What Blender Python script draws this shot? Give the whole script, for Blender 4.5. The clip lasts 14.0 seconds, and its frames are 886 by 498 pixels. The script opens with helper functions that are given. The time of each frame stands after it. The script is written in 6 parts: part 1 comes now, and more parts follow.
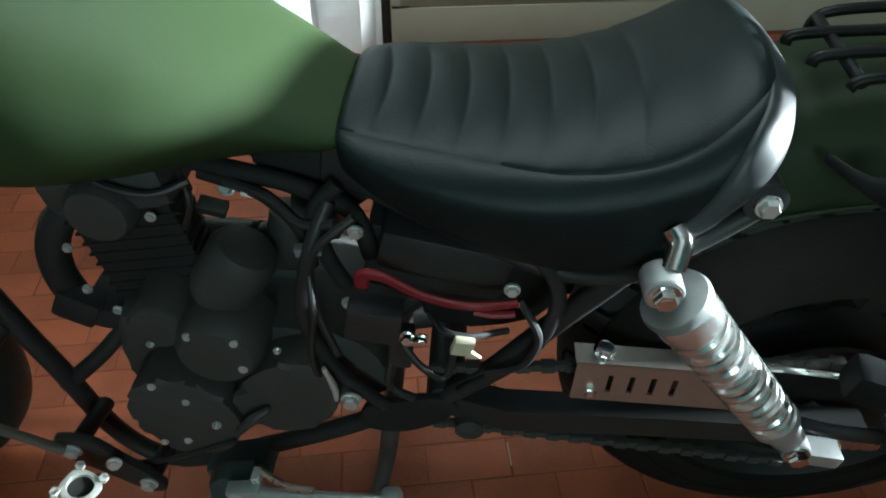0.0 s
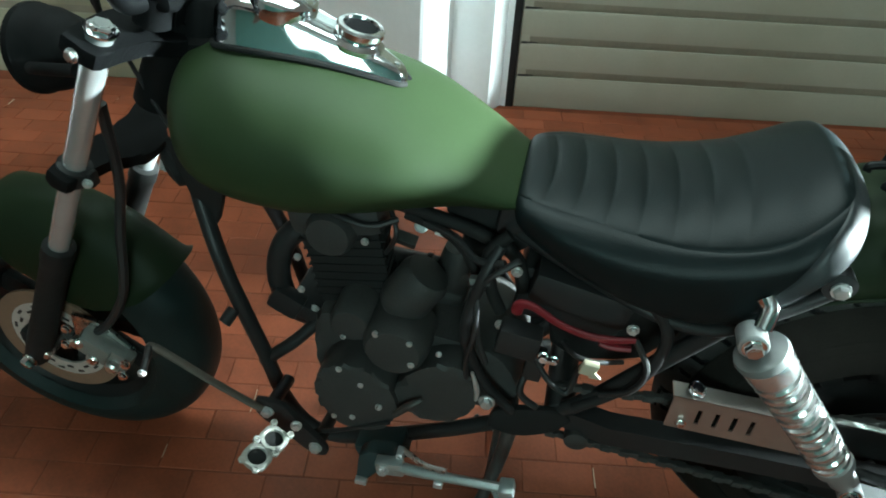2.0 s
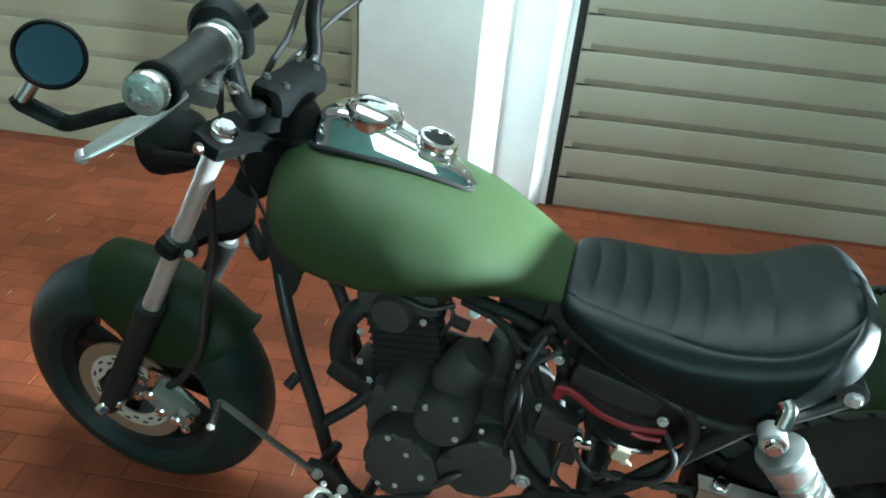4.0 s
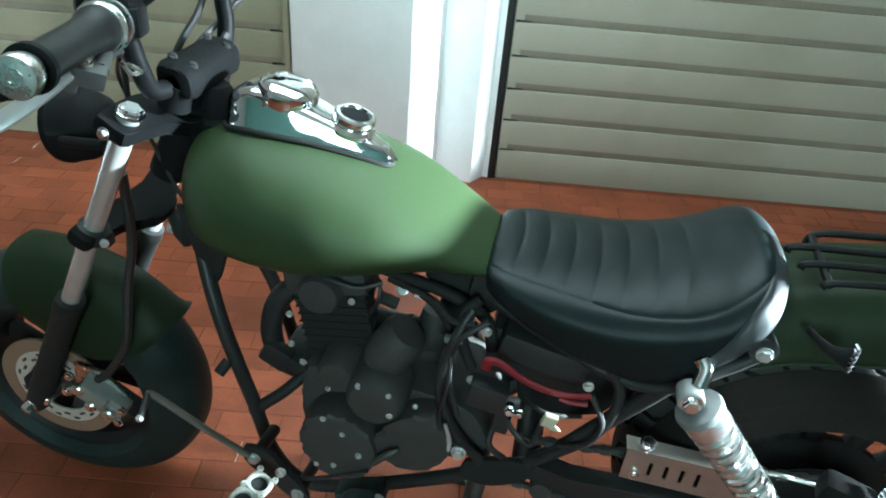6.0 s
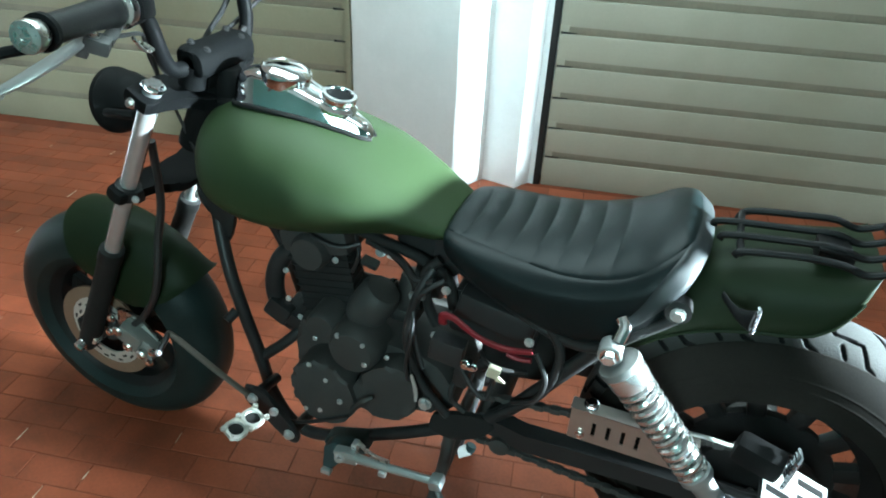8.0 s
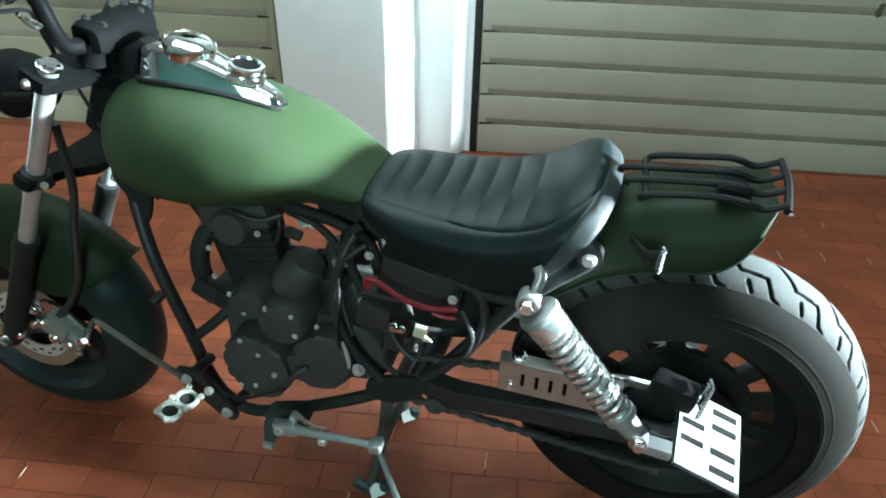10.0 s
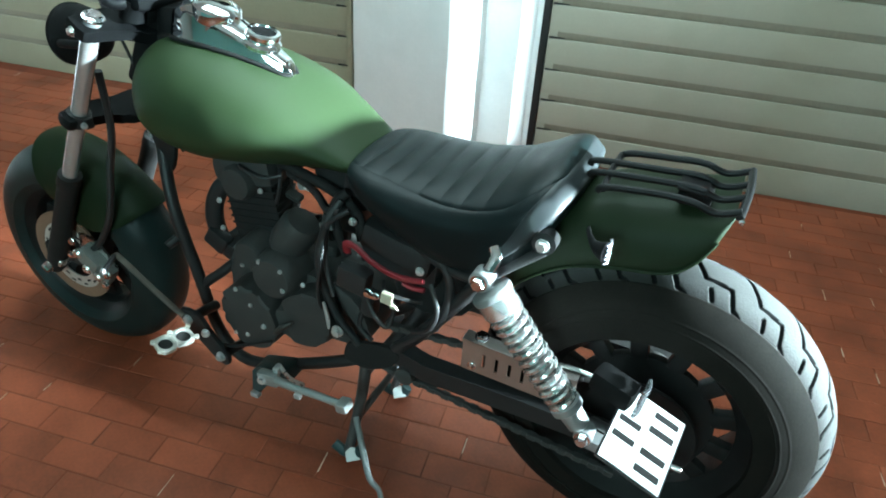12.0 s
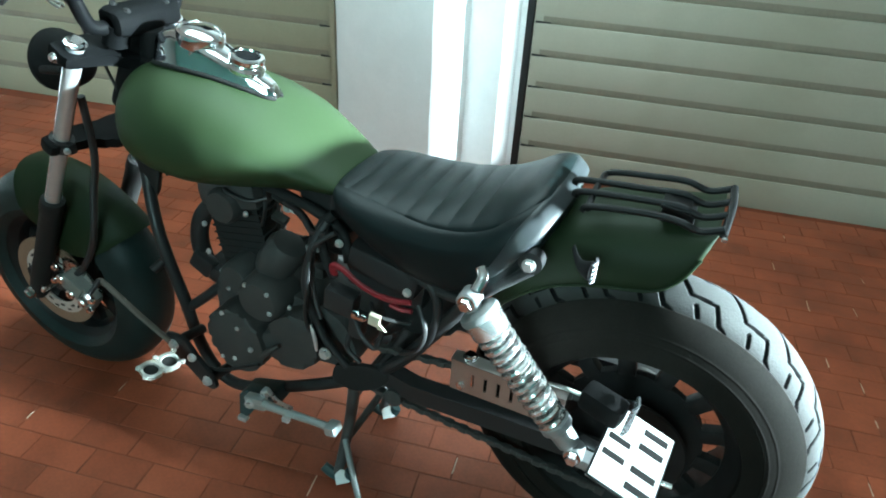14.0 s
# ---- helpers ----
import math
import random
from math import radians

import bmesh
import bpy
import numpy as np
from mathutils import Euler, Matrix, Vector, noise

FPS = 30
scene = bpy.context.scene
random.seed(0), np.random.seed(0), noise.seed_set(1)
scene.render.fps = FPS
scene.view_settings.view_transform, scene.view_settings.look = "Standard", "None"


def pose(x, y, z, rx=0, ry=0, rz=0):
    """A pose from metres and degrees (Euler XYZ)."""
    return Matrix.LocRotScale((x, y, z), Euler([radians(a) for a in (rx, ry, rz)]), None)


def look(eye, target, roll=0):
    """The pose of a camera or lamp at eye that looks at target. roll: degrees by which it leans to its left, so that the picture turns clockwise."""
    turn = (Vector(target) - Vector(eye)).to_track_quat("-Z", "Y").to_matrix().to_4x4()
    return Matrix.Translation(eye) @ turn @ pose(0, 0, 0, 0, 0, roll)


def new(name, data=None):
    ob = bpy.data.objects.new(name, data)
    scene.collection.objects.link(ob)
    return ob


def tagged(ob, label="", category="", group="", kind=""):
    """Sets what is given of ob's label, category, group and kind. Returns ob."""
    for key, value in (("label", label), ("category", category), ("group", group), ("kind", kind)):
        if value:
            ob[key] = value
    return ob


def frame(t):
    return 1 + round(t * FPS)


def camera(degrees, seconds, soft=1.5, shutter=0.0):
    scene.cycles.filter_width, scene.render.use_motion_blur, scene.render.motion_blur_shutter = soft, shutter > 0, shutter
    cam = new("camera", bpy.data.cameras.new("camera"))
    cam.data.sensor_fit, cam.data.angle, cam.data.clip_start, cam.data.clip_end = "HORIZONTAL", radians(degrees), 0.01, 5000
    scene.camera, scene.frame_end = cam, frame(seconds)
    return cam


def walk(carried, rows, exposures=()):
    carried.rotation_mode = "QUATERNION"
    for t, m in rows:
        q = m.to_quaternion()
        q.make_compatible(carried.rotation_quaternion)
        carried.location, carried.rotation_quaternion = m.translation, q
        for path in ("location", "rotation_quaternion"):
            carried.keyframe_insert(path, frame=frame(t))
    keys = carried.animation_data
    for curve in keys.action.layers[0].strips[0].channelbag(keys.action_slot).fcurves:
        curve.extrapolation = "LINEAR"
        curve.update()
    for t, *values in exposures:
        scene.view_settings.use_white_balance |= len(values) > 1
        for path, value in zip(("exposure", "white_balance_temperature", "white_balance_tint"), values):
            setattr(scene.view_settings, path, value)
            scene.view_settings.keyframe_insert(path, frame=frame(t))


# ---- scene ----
cam = camera(66.3, 14.0, soft=1.9)
PATH = [
    (0, (0.134, -0.655, 1.149), (0.076, 0.824, -0.196), 1.3),
    (0.5, (0.071, -0.686, 1.154), (-0.042, 0.76, -0.223), 0.9),
    (1, (0.038, -0.744, 1.2), (-0.028, 0.777, -0.097), 1.0),
    (1.5, (0.03, -0.824, 1.259), (-0.07, 0.696, -0.037), 2.0),
    (2, (0.046, -0.859, 1.304), (-0.237, 0.672, 0.049), 3.0),
    (2.5, (0.065, -0.889, 1.333), (-0.245, 0.645, 0.088), 5.8),
    (3, (0.059, -0.919, 1.376), (-0.324, 0.633, 0.174), 3.7),
    (3.2, (0.046, -0.949, 1.378), (-0.355, 0.67, 0.273), 5.2),
    (5.3, (0.015, -0.977, 1.392), (-0.402, 0.684, 0.358), 3.4),
    (5.5, (0.032, -0.976, 1.396), (-0.387, 0.675, 0.348), 2.3),
    (6, (0.074, -0.953, 1.379), (-0.199, 0.693, 0.276), 5.1),
    (6.5, (0.128, -0.947, 1.368), (-0.365, 0.678, 0.311), 4.8),
    (7, (0.205, -1.008, 1.373), (-0.373, 0.615, 0.357), 3.4),
    (7.5, (0.27, -1.077, 1.374), (-0.342, 0.523, 0.342), 3.9),
    (8, (0.332, -1.054, 1.383), (-0.216, 0.549, 0.32), 2.9),
    (8.2, (0.333, -1.057, 1.386), (-0.151, 0.561, 0.315), 3.2),
    (10.3, (0.434, -1.052, 1.363), (0.028, 0.555, 0.244), 1.6),
    (10.5, (0.464, -1.041, 1.358), (0.069, 0.581, 0.256), 2.2),
    (11, (0.559, -1.032, 1.332), (-0.091, 0.455, 0.163), 4.3),
    (11.5, (0.604, -1.048, 1.338), (-0.1, 0.427, 0.187), 3.3),
    (12, (0.617, -1.052, 1.349), (-0.043, 0.481, 0.247), 3.8),
    (12.5, (0.608, -1.044, 1.356), (0.016, 0.543, 0.291), 5.3),
    (13, (0.615, -1.045, 1.356), (0.011, 0.509, 0.251), 4.7),
    (13.5, (0.614, -1.046, 1.355), (0.021, 0.514, 0.252), 4.7),
    (14, (0.615, -1.049, 1.359), (-0.021, 0.521, 0.296), 3.5),
]
walk(cam, [(t, look(eye, target, roll)) for t, eye, target, roll in PATH],
     exposures=((0.0, -0.5, 6450, 14), (1.5, -0.4, 6450, 9), (3.0, -0.06, 6300, 5), (5.5, 0.24, 6080, 10), (8.0, 0.22, 6100, 9), (11.3, 0.2, 6120, 8), (12.0, 0.22, 6000, 6), (14.0, 0.22, 6000, 6)))

# ---- world, lamps ----
world = bpy.data.worlds.new("night")
world.use_nodes = True
world.node_tree.nodes["Background"].inputs[0].default_value = (0.5, 0.6, 0.7, 1)
world.node_tree.nodes["Background"].inputs[1].default_value = 0.02
scene.world = world

WALL_TURN = 9.6
WALL = pose(-0.17, 1.74, 0, 0, 0, WALL_TURN)      # x along the wall, -y towards the room


def area_lamp(name, eye, target, sx, sy, watts, colour):
    data = bpy.data.lights.new(name, "AREA")
    data.shape, data.size, data.size_y, data.energy, data.color = "RECTANGLE", sx, sy, watts, colour
    ob = new(name, data)
    ob.matrix_world = look(eye, target)
    return tagged(ob, kind="structure")


LAMP_A = (-0.25, 0.48, 2.55)        # tube over the bike, near the shutters
LAMP_B = (9.0, 0.90, 1.80)         # beam lamp far down the aisle
LAMP_D = (7.0, 1.62, 1.60)         # unseen lamp added past the wall end to brighten the pillar
FILL_C = (0.5, -3.3, 1.75)         # broad unseen fill panel added behind the walker
area_lamp("lamp_light", LAMP_A, (LAMP_A[0], LAMP_A[1], 0), 2.0, 1.1, 29, (0.76, 1.0, 0.97))
data = bpy.data.lights.new("beam_light", "SPOT")
data.energy, data.color, data.spot_size, data.spot_blend, data.shadow_soft_size = 95000, (0.80, 0.98, 1.0), radians(5.2), 0.6, 0.35
beam = tagged(new("beam_light", data), kind="structure")
beam.matrix_world = look(LAMP_B, (0.0, 0.05, 0.63))
# Added narrow beam that lights the pillar's corner faces.
data = bpy.data.lights.new("beam_light", "SPOT")
data.energy, data.color, data.spot_size, data.spot_blend, data.shadow_soft_size = 7000, (0.80, 0.98, 1.0), radians(13), 0.3, 0.06
beam = tagged(new("beam_light", data), kind="structure")
beam.matrix_world = look(LAMP_D, (-0.48, 1.52, 0.8))
# Added fill from behind the walker, tinted teal for the dark parts.
area_lamp("lamp_light", FILL_C, (-0.2, 0.2, 0.7), 1.1, 1.1, 38, (0.62, 1.0, 0.97))

# ---- materials ----


def mat(name, base, rough=0.5, metal=0.0, vary=0.25, scale=6.0, fine=90.0, bump=0.15, rvary=0.15, dust=0.0,
        dust_colour=(0.35, 0.33, 0.28), coat=0.0, island=0.0, per_object=0.0, spec=0.5, tint=None, placed=False):
    """A surface with broad blotches, fine grain, uneven gloss, fine relief and, where asked, dust on what faces up."""
    m = bpy.data.materials.new(name)
    m.use_nodes = True
    nt = m.node_tree
    nodes, link = nt.nodes, nt.links.new
    b = nodes["Principled BSDF"]
    co = nodes.new("ShaderNodeTexCoord")
    big = nodes.new("ShaderNodeTexNoise")
    big.inputs["Scale"].default_value, big.inputs["Detail"].default_value, big.inputs["Roughness"].default_value = scale, 5, 0.6
    small = nodes.new("ShaderNodeTexNoise")
    small.inputs["Scale"].default_value, small.inputs["Detail"].default_value = fine, 4
    where = nodes.new("ShaderNodeNewGeometry").outputs["Position"] if placed else co.outputs["Object"]
    link(where, big.inputs["Vector"])
    link(co.outputs["Object"], small.inputs["Vector"])

    def mul(a, k):
        n = nodes.new("ShaderNodeMath")
        n.operation, n.inputs[1].default_value = "MULTIPLY", k
        link(a, n.inputs[0])
        return n.outputs[0]

    def add(a, c):
        n = nodes.new("ShaderNodeMath")
        n.operation = "ADD"
        link(a, n.inputs[0])
        if isinstance(c, float):
            n.inputs[1].default_value = c
        else:
            link(c, n.inputs[1])
        return n.outputs[0]

    value = add(mul(big.outputs["Fac"], 1.4 * vary), mul(small.outputs["Fac"], 0.7 * vary))
    value = add(value, 1.0 - 1.05 * vary)
    if island:
        g = nodes.new("ShaderNodeNewGeometry")
        value = add(value, add(mul(g.outputs["Random Per Island"], 2 * island), -island))
    if per_object:
        o = nodes.new("ShaderNodeObjectInfo")
        value = add(value, add(mul(o.outputs["Random"], 2 * per_object), -per_object))
    scale_node = nodes.new("ShaderNodeVectorMath")
    scale_node.operation = "SCALE"
    scale_node.inputs[0].default_value = base
    link(value, scale_node.inputs["Scale"])
    colour = scale_node.outputs[0]
    if tint:
        mx = nodes.new("ShaderNodeMix")
        mx.data_type = "RGBA"
        mx.inputs["B"].default_value = (*tint, 1)
        ramp = nodes.new("ShaderNodeMapRange")
        ramp.inputs["From Min"].default_value, ramp.inputs["From Max"].default_value = 0.5, 0.72
        stain = nodes.new("ShaderNodeTexNoise")
        stain.inputs["Scale"].default_value, stain.inputs["Detail"].default_value = scale * 0.45, 8
        link(where, stain.inputs["Vector"])
        link(stain.outputs["Fac"], ramp.inputs["Value"])
        link(mul(ramp.outputs[0], 0.7), mx.inputs["Factor"])
        link(colour, mx.inputs["A"])
        colour = mx.outputs["Result"]
    if dust:
        g = nodes.new("ShaderNodeNewGeometry")
        sep = nodes.new("ShaderNodeSeparateXYZ")
        link(g.outputs["Normal"], sep.inputs[0])
        up = nodes.new("ShaderNodeMapRange")
        up.inputs["From Min"].default_value, up.inputs["From Max"].default_value = -0.2, 1.0
        link(sep.outputs["Z"], up.inputs["Value"])
        fac = nodes.new("ShaderNodeMath")
        fac.operation = "MULTIPLY"
        link(up.outputs[0], fac.inputs[0])
        link(mul(big.outputs["Fac"], 2 * dust), fac.inputs[1])
        mx = nodes.new("ShaderNodeMix")
        mx.data_type = "RGBA"
        mx.inputs["B"].default_value = (*dust_colour, 1)
        link(fac.outputs[0], mx.inputs["Factor"])
        link(colour, mx.inputs["A"])
        colour = mx.outputs["Result"]
    link(colour, b.inputs["Base Color"])
    r = add(add(mul(big.outputs["Fac"], rvary), mul(small.outputs["Fac"], rvary)), rough - rvary)
    link(r, b.inputs["Roughness"])
    b.inputs["Metallic"].default_value = metal
    b.inputs["Specular IOR Level"].default_value = spec
    b.inputs["Coat Weight"].default_value = coat
    b.inputs["Coat Roughness"].default_value = 0.12
    if bump:
        bp = nodes.new("ShaderNodeBump")
        bp.inputs["Strength"].default_value, bp.inputs["Distance"].default_value = bump, 0.002
        link(add(small.outputs["Fac"], big.outputs["Fac"]), bp.inputs["Height"])
        link(bp.outputs["Normal"], b.inputs["Normal"])
    return m


GREEN = mat("green_satin_paint", (0.0240, 0.0408, 0.0168), 0.50, vary=0.16, scale=5, fine=200, bump=0.04, rvary=0.06, spec=0.17)
# A darker copy of the tank's green, used on both mudguards.
GREEN_DARK = mat("darkened_tank_green", (0.0100, 0.0180, 0.0072), 0.55, vary=0.25, scale=7, fine=160, bump=0.05, dust=0.006, spec=0.14)
BLACK = mat("black_frame_paint", (0.020, 0.020, 0.0205), 0.42, vary=0.4, scale=20, bump=0.12, dust=0.006, spec=0.25)
BLACK_MATT = mat("black_engine_paint", (0.040, 0.0395, 0.038), 0.55, vary=0.45, scale=18, fine=260, bump=0.35, dust=0.008, spec=0.25)
PLASTIC = mat("black_plastic", (0.022, 0.022, 0.0225), 0.42, vary=0.3, scale=25, fine=400, bump=0.15, dust=0.005, spec=0.35)
RUBBER = mat("tyre_rubber", (0.0105, 0.0092, 0.0078), 0.8, vary=0.9, scale=9, fine=220, bump=0.12, dust=0.006, spec=0.08)
# Near-black groove faces: the shade in the cuts is put into the colour.
GROOVE = mat("shaded_groove_rubber", (0.007, 0.007, 0.0075), 0.9, vary=0.2, scale=30, fine=200, bump=0.1, spec=0.08)
WHEEL = mat("black_wheel_enamel", (0.010, 0.010, 0.010), 0.5, vary=0.3, scale=20, bump=0.1, dust=0.004, spec=0.2)
# Tread paler than the walls: dust, with the side light painted in.
TREAD = mat("dusty_lit_tread_rubber", (0.031, 0.0325, 0.031), 0.85, vary=0.6, scale=16, fine=240, bump=0.4, rvary=0.1)
# Black rubber; its teal sheen is put into the base colour.
FRONT_RUBBER = mat("teal_sheen_front_rubber", (0.0112, 0.021, 0.0205), 0.45, vary=0.6, scale=10, fine=220, bump=0.25, spec=0.18)
DULL = mat("dull_black_cast", (0.016, 0.016, 0.0157), 0.65, vary=0.3, scale=20, bump=0.2, spec=0.15)
VINYL = mat("seat_vinyl", (0.0050, 0.0094, 0.0100), 0.42, vary=0.3, scale=9, fine=420, bump=0.2, rvary=0.10, spec=0.18)
PAN = mat("seat_side_vinyl", (0.022, 0.026, 0.028), 0.42, vary=0.2, scale=9, fine=420, bump=0.1, rvary=0.06, spec=0.36)
CHROME = mat("chrome", (0.82, 0.83, 0.84), 0.1, 1.0, vary=0.06, scale=18, bump=0.015, rvary=0.05)
SILVER = mat("hard_chrome_silver", (0.56, 0.58, 0.58), 0.24, 0.68, vary=0.12, scale=26, bump=0.03, rvary=0.1)
STEEL = mat("worn_steel", (0.6, 0.6, 0.58), 0.28, 1.0, vary=0.2, scale=30, bump=0.08, rvary=0.12)
SPRING = mat("polished_spring_steel", (0.80, 0.80, 0.79), 0.18, 0.88, vary=0.12, scale=26, bump=0.03, rvary=0.08)
ALU = mat("cast_aluminium", (0.36, 0.37, 0.37), 0.36, 0.6, vary=0.2, scale=30, bump=0.1, rvary=0.12)
GUARD = mat("painted_silver_guard", (0.46, 0.40, 0.36), 0.34, 0.85, vary=0.2, scale=24, bump=0.05, dust=0.1)
ZINC = mat("bright_zinc_plate", (0.60, 0.62, 0.62), 0.3, 0.65, vary=0.3, scale=60, bump=0.1, rvary=0.12)
PEG = mat("worn_cast_peg", (0.42, 0.42, 0.38), 0.4, 0.45, vary=0.35, scale=60, bump=0.15, rvary=0.12)
CONSOLE_CHROME = mat("console_chrome", (0.80, 0.82, 0.83), 0.07, 1.0, vary=0.05, scale=18, bump=0.01, rvary=0.04)
LEVER = mat("dull_brown_steel", (0.075, 0.058, 0.046), 0.5, 0.2, vary=0.3, scale=30, bump=0.1, dust=0.1)
RACK = mat("black_rack_enamel", (0.006, 0.006, 0.0062), 0.4, vary=0.3, scale=30, bump=0.06, spec=0.16)
RISER = mat("scuffed_grey_black_paint", (0.0050, 0.0054, 0.0058), 0.6, vary=0.5, scale=40, fine=160, bump=0.25, spec=0.06)
BAR = mat("worn_black_bar_paint", (0.0062, 0.0066, 0.0072), 0.46, vary=0.4, scale=30, fine=200, bump=0.12, spec=0.08)
HEAD_BLACK = mat("flat_black_steel", (0.0075, 0.0076, 0.0078), 0.65, vary=0.35, scale=25, bump=0.2, spec=0.08)
STAND = mat("pale_zinc_stand", (0.42, 0.48, 0.48), 0.34, 0.7, vary=0.2, scale=40, bump=0.08, dust=0.04)
DARK_GREY = mat("dark_grey_steel", (0.055, 0.058, 0.058), 0.5, 0.2, vary=0.35, scale=30, bump=0.15, dust=0.03)
GREY = mat("grey_painted_steel", (0.16, 0.17, 0.17), 0.5, 0.2, vary=0.3, scale=30, bump=0.15, dust=0.1)
CARB = mat("dirty_cast_metal", (0.032, 0.033, 0.032), 0.5, 0.25, vary=0.4, scale=40, bump=0.2, dust=0.08)
CALIPER = mat("bare_cast_caliper", (0.22, 0.225, 0.21), 0.5, 0.4, vary=0.25, scale=40, bump=0.15, rvary=0.12)
LEVER_ALU = mat("polished_lever_aluminium", (0.40, 0.41, 0.40), 0.4, 0.5, vary=0.12, scale=40, bump=0.05, rvary=0.1)
DISC = mat("brake_disc_steel", (0.62, 0.60, 0.56), 0.45, 0.5, vary=0.25, scale=20, fine=140, bump=0.08)
RUST = mat("rusty_disc_rim", (0.24, 0.15, 0.10), 0.6, 0.3, vary=0.4, scale=25, bump=0.15)
RED = mat("red_rubber_strap", (0.19, 0.010, 0.017), 0.45, vary=0.2, scale=20, bump=0.1)
IVORY = mat("ivory_plastic", (0.50, 0.46, 0.34), 0.5, vary=0.1, scale=30, bump=0.05)
WIRE = mat("wire_sheath", (0.015, 0.015, 0.0155), 0.5, vary=0.3, scale=40, bump=0.2)
GRIP = mat("worn_rubber_grip", (0.0125, 0.0130, 0.0135), 0.42, vary=0.35, scale=30, fine=300, bump=0.12, spec=0.22)
# Dark steel with the teal light on it mixed into the base colour.
TEAL = mat("teal_lit_steel", (0.022, 0.045, 0.048), 0.5, vary=0.3, scale=30, bump=0.15, dust=0.02, spec=0.3)
# Blue is set in the glass's base colour, not left to reflection.
MIRROR = mat("mirror_glass", (0.030, 0.075, 0.10), 0.12, 0.3, vary=0.03, scale=10, bump=0.0, rvary=0.02)
GLASS_DARK = mat("gauge_glass", (0.03, 0.03, 0.032), 0.06, vary=0.1, scale=20, bump=0.0, rvary=0.02, coat=1.0)
WHITE_PLATE = mat("white_plate_enamel", (0.66, 0.67, 0.65), 0.35, vary=0.06, scale=30, bump=0.03)
INK = mat("black_enamel", (0.015, 0.015, 0.015), 0.4, vary=0.1, scale=30, bump=0.02)
LENS = mat("clear_lens_ribs", (0.20, 0.21, 0.22), 0.2, 0.85, vary=0.1, scale=40, bump=0.03)
TILE = mat("terracotta_paver", (0.258, 0.0625, 0.0280), 0.46, vary=0.75, scale=7, fine=110, bump=0.16, rvary=0.25, placed=True, per_object=0.15, tint=(0.105, 0.026, 0.013), spec=0.32)
TILE_REST = mat("terracotta_paver_far", (0.258, 0.0625, 0.0280), 0.46, vary=0.75, scale=7, fine=110, bump=0.16, rvary=0.25, placed=True, island=0.15, tint=(0.105, 0.026, 0.013), spec=0.32)
MORTAR = mat("paver_mortar", (0.175, 0.046, 0.0225), 0.75, vary=0.6, scale=16, fine=200, bump=0.4, tint=(0.08, 0.028, 0.018), spec=0.2)
FLECK = mat("pale_mortar_fleck", (0.55, 0.40, 0.30), 0.7, vary=0.4, scale=40, fine=200, bump=0.3)
PLASTER = mat("white_painted_plaster", (0.87, 0.89, 0.89), 0.55, vary=0.10, scale=5, fine=60, bump=0.3, rvary=0.1, tint=(0.74, 0.77, 0.77))
CREAM = mat("cream_painted_shutter", (0.40, 0.375, 0.30), 0.45, vary=0.14, scale=3.5, fine=70, bump=0.12, tint=(0.32, 0.295, 0.22), per_object=0.04)
# Left shutter's cream: yellow stains, its weaker light set in as a darker colour.
DARKER_CREAM = mat("stained_darkened_shutter", (0.30, 0.28, 0.195), 0.5, vary=0.2, scale=3.0, fine=70, bump=0.12, tint=(0.225, 0.20, 0.125), per_object=0.05)
SEAM = mat("seam_dirt_and_shade", (0.255, 0.232, 0.178), 0.7, vary=0.45, scale=6, fine=80, bump=0.2)
DARK_GAP = mat("guide_black_and_slot_shade", (0.012, 0.013, 0.013), 0.6, vary=0.3, scale=20, bump=0.2)
ROOM = mat("white_room_plaster", (0.80, 0.82, 0.82), 0.8, vary=0.15, scale=2, fine=40, bump=0.2)

TEAL_WALL = mat("teal_wall_paint", (0.36, 0.82, 0.78), 0.6, vary=0.15, scale=2, fine=40, bump=0.2)


def glow(name, colour, strength):
    m = bpy.data.materials.new(name)
    m.use_nodes = True
    b = m.node_tree.nodes["Principled BSDF"]
    b.inputs["Base Color"].default_value = (0.9, 0.9, 0.9, 1)
    b.inputs["Emission Color"].default_value = (*colour, 1)
    b.inputs["Emission Strength"].default_value = strength
    return m


TUBE_GLOW = glow("lamp_tube_glow", (0.80, 1.0, 0.97), 4.0)

# ---- shapes ----


def finish(bm, name, material, parent=None, label="", sharp=38, world=None):
    bmesh.ops.recalc_face_normals(bm, faces=bm.faces)
    me = bpy.data.meshes.new(name)
    bm.to_mesh(me)
    bm.free()
    me.shade_smooth()
    me.set_sharp_from_angle(angle=radians(sharp))
    me.materials.append(material)
    ob = new(name, me)
    if parent:
        ob.parent = parent
    if world:
        ob.matrix_world = world
    if label:
        ob["label"] = label
    return ob


def part(name, bm, material, parent, label="", sharp=38):
    return finish(bm, name, material, parent, label, sharp)


def smooth_line(pts, n=8):
    """A smooth curve through the points."""
    p = [Vector(q) for q in pts]
    if len(p) < 3:
        return p
    out = []
    for i in range(len(p) - 1):
        a, b, c, d = p[max(i - 1, 0)], p[i], p[i + 1], p[min(i + 2, len(p) - 1)]
        for k in range(n):
            t = k / n
            out.append(0.5 * ((2 * b) + (c - a) * t + (2 * a - 5 * b + 4 * c - d) * t * t + (3 * b - a - 3 * c + d) * t ** 3))
    out.append(p[-1])
    return out


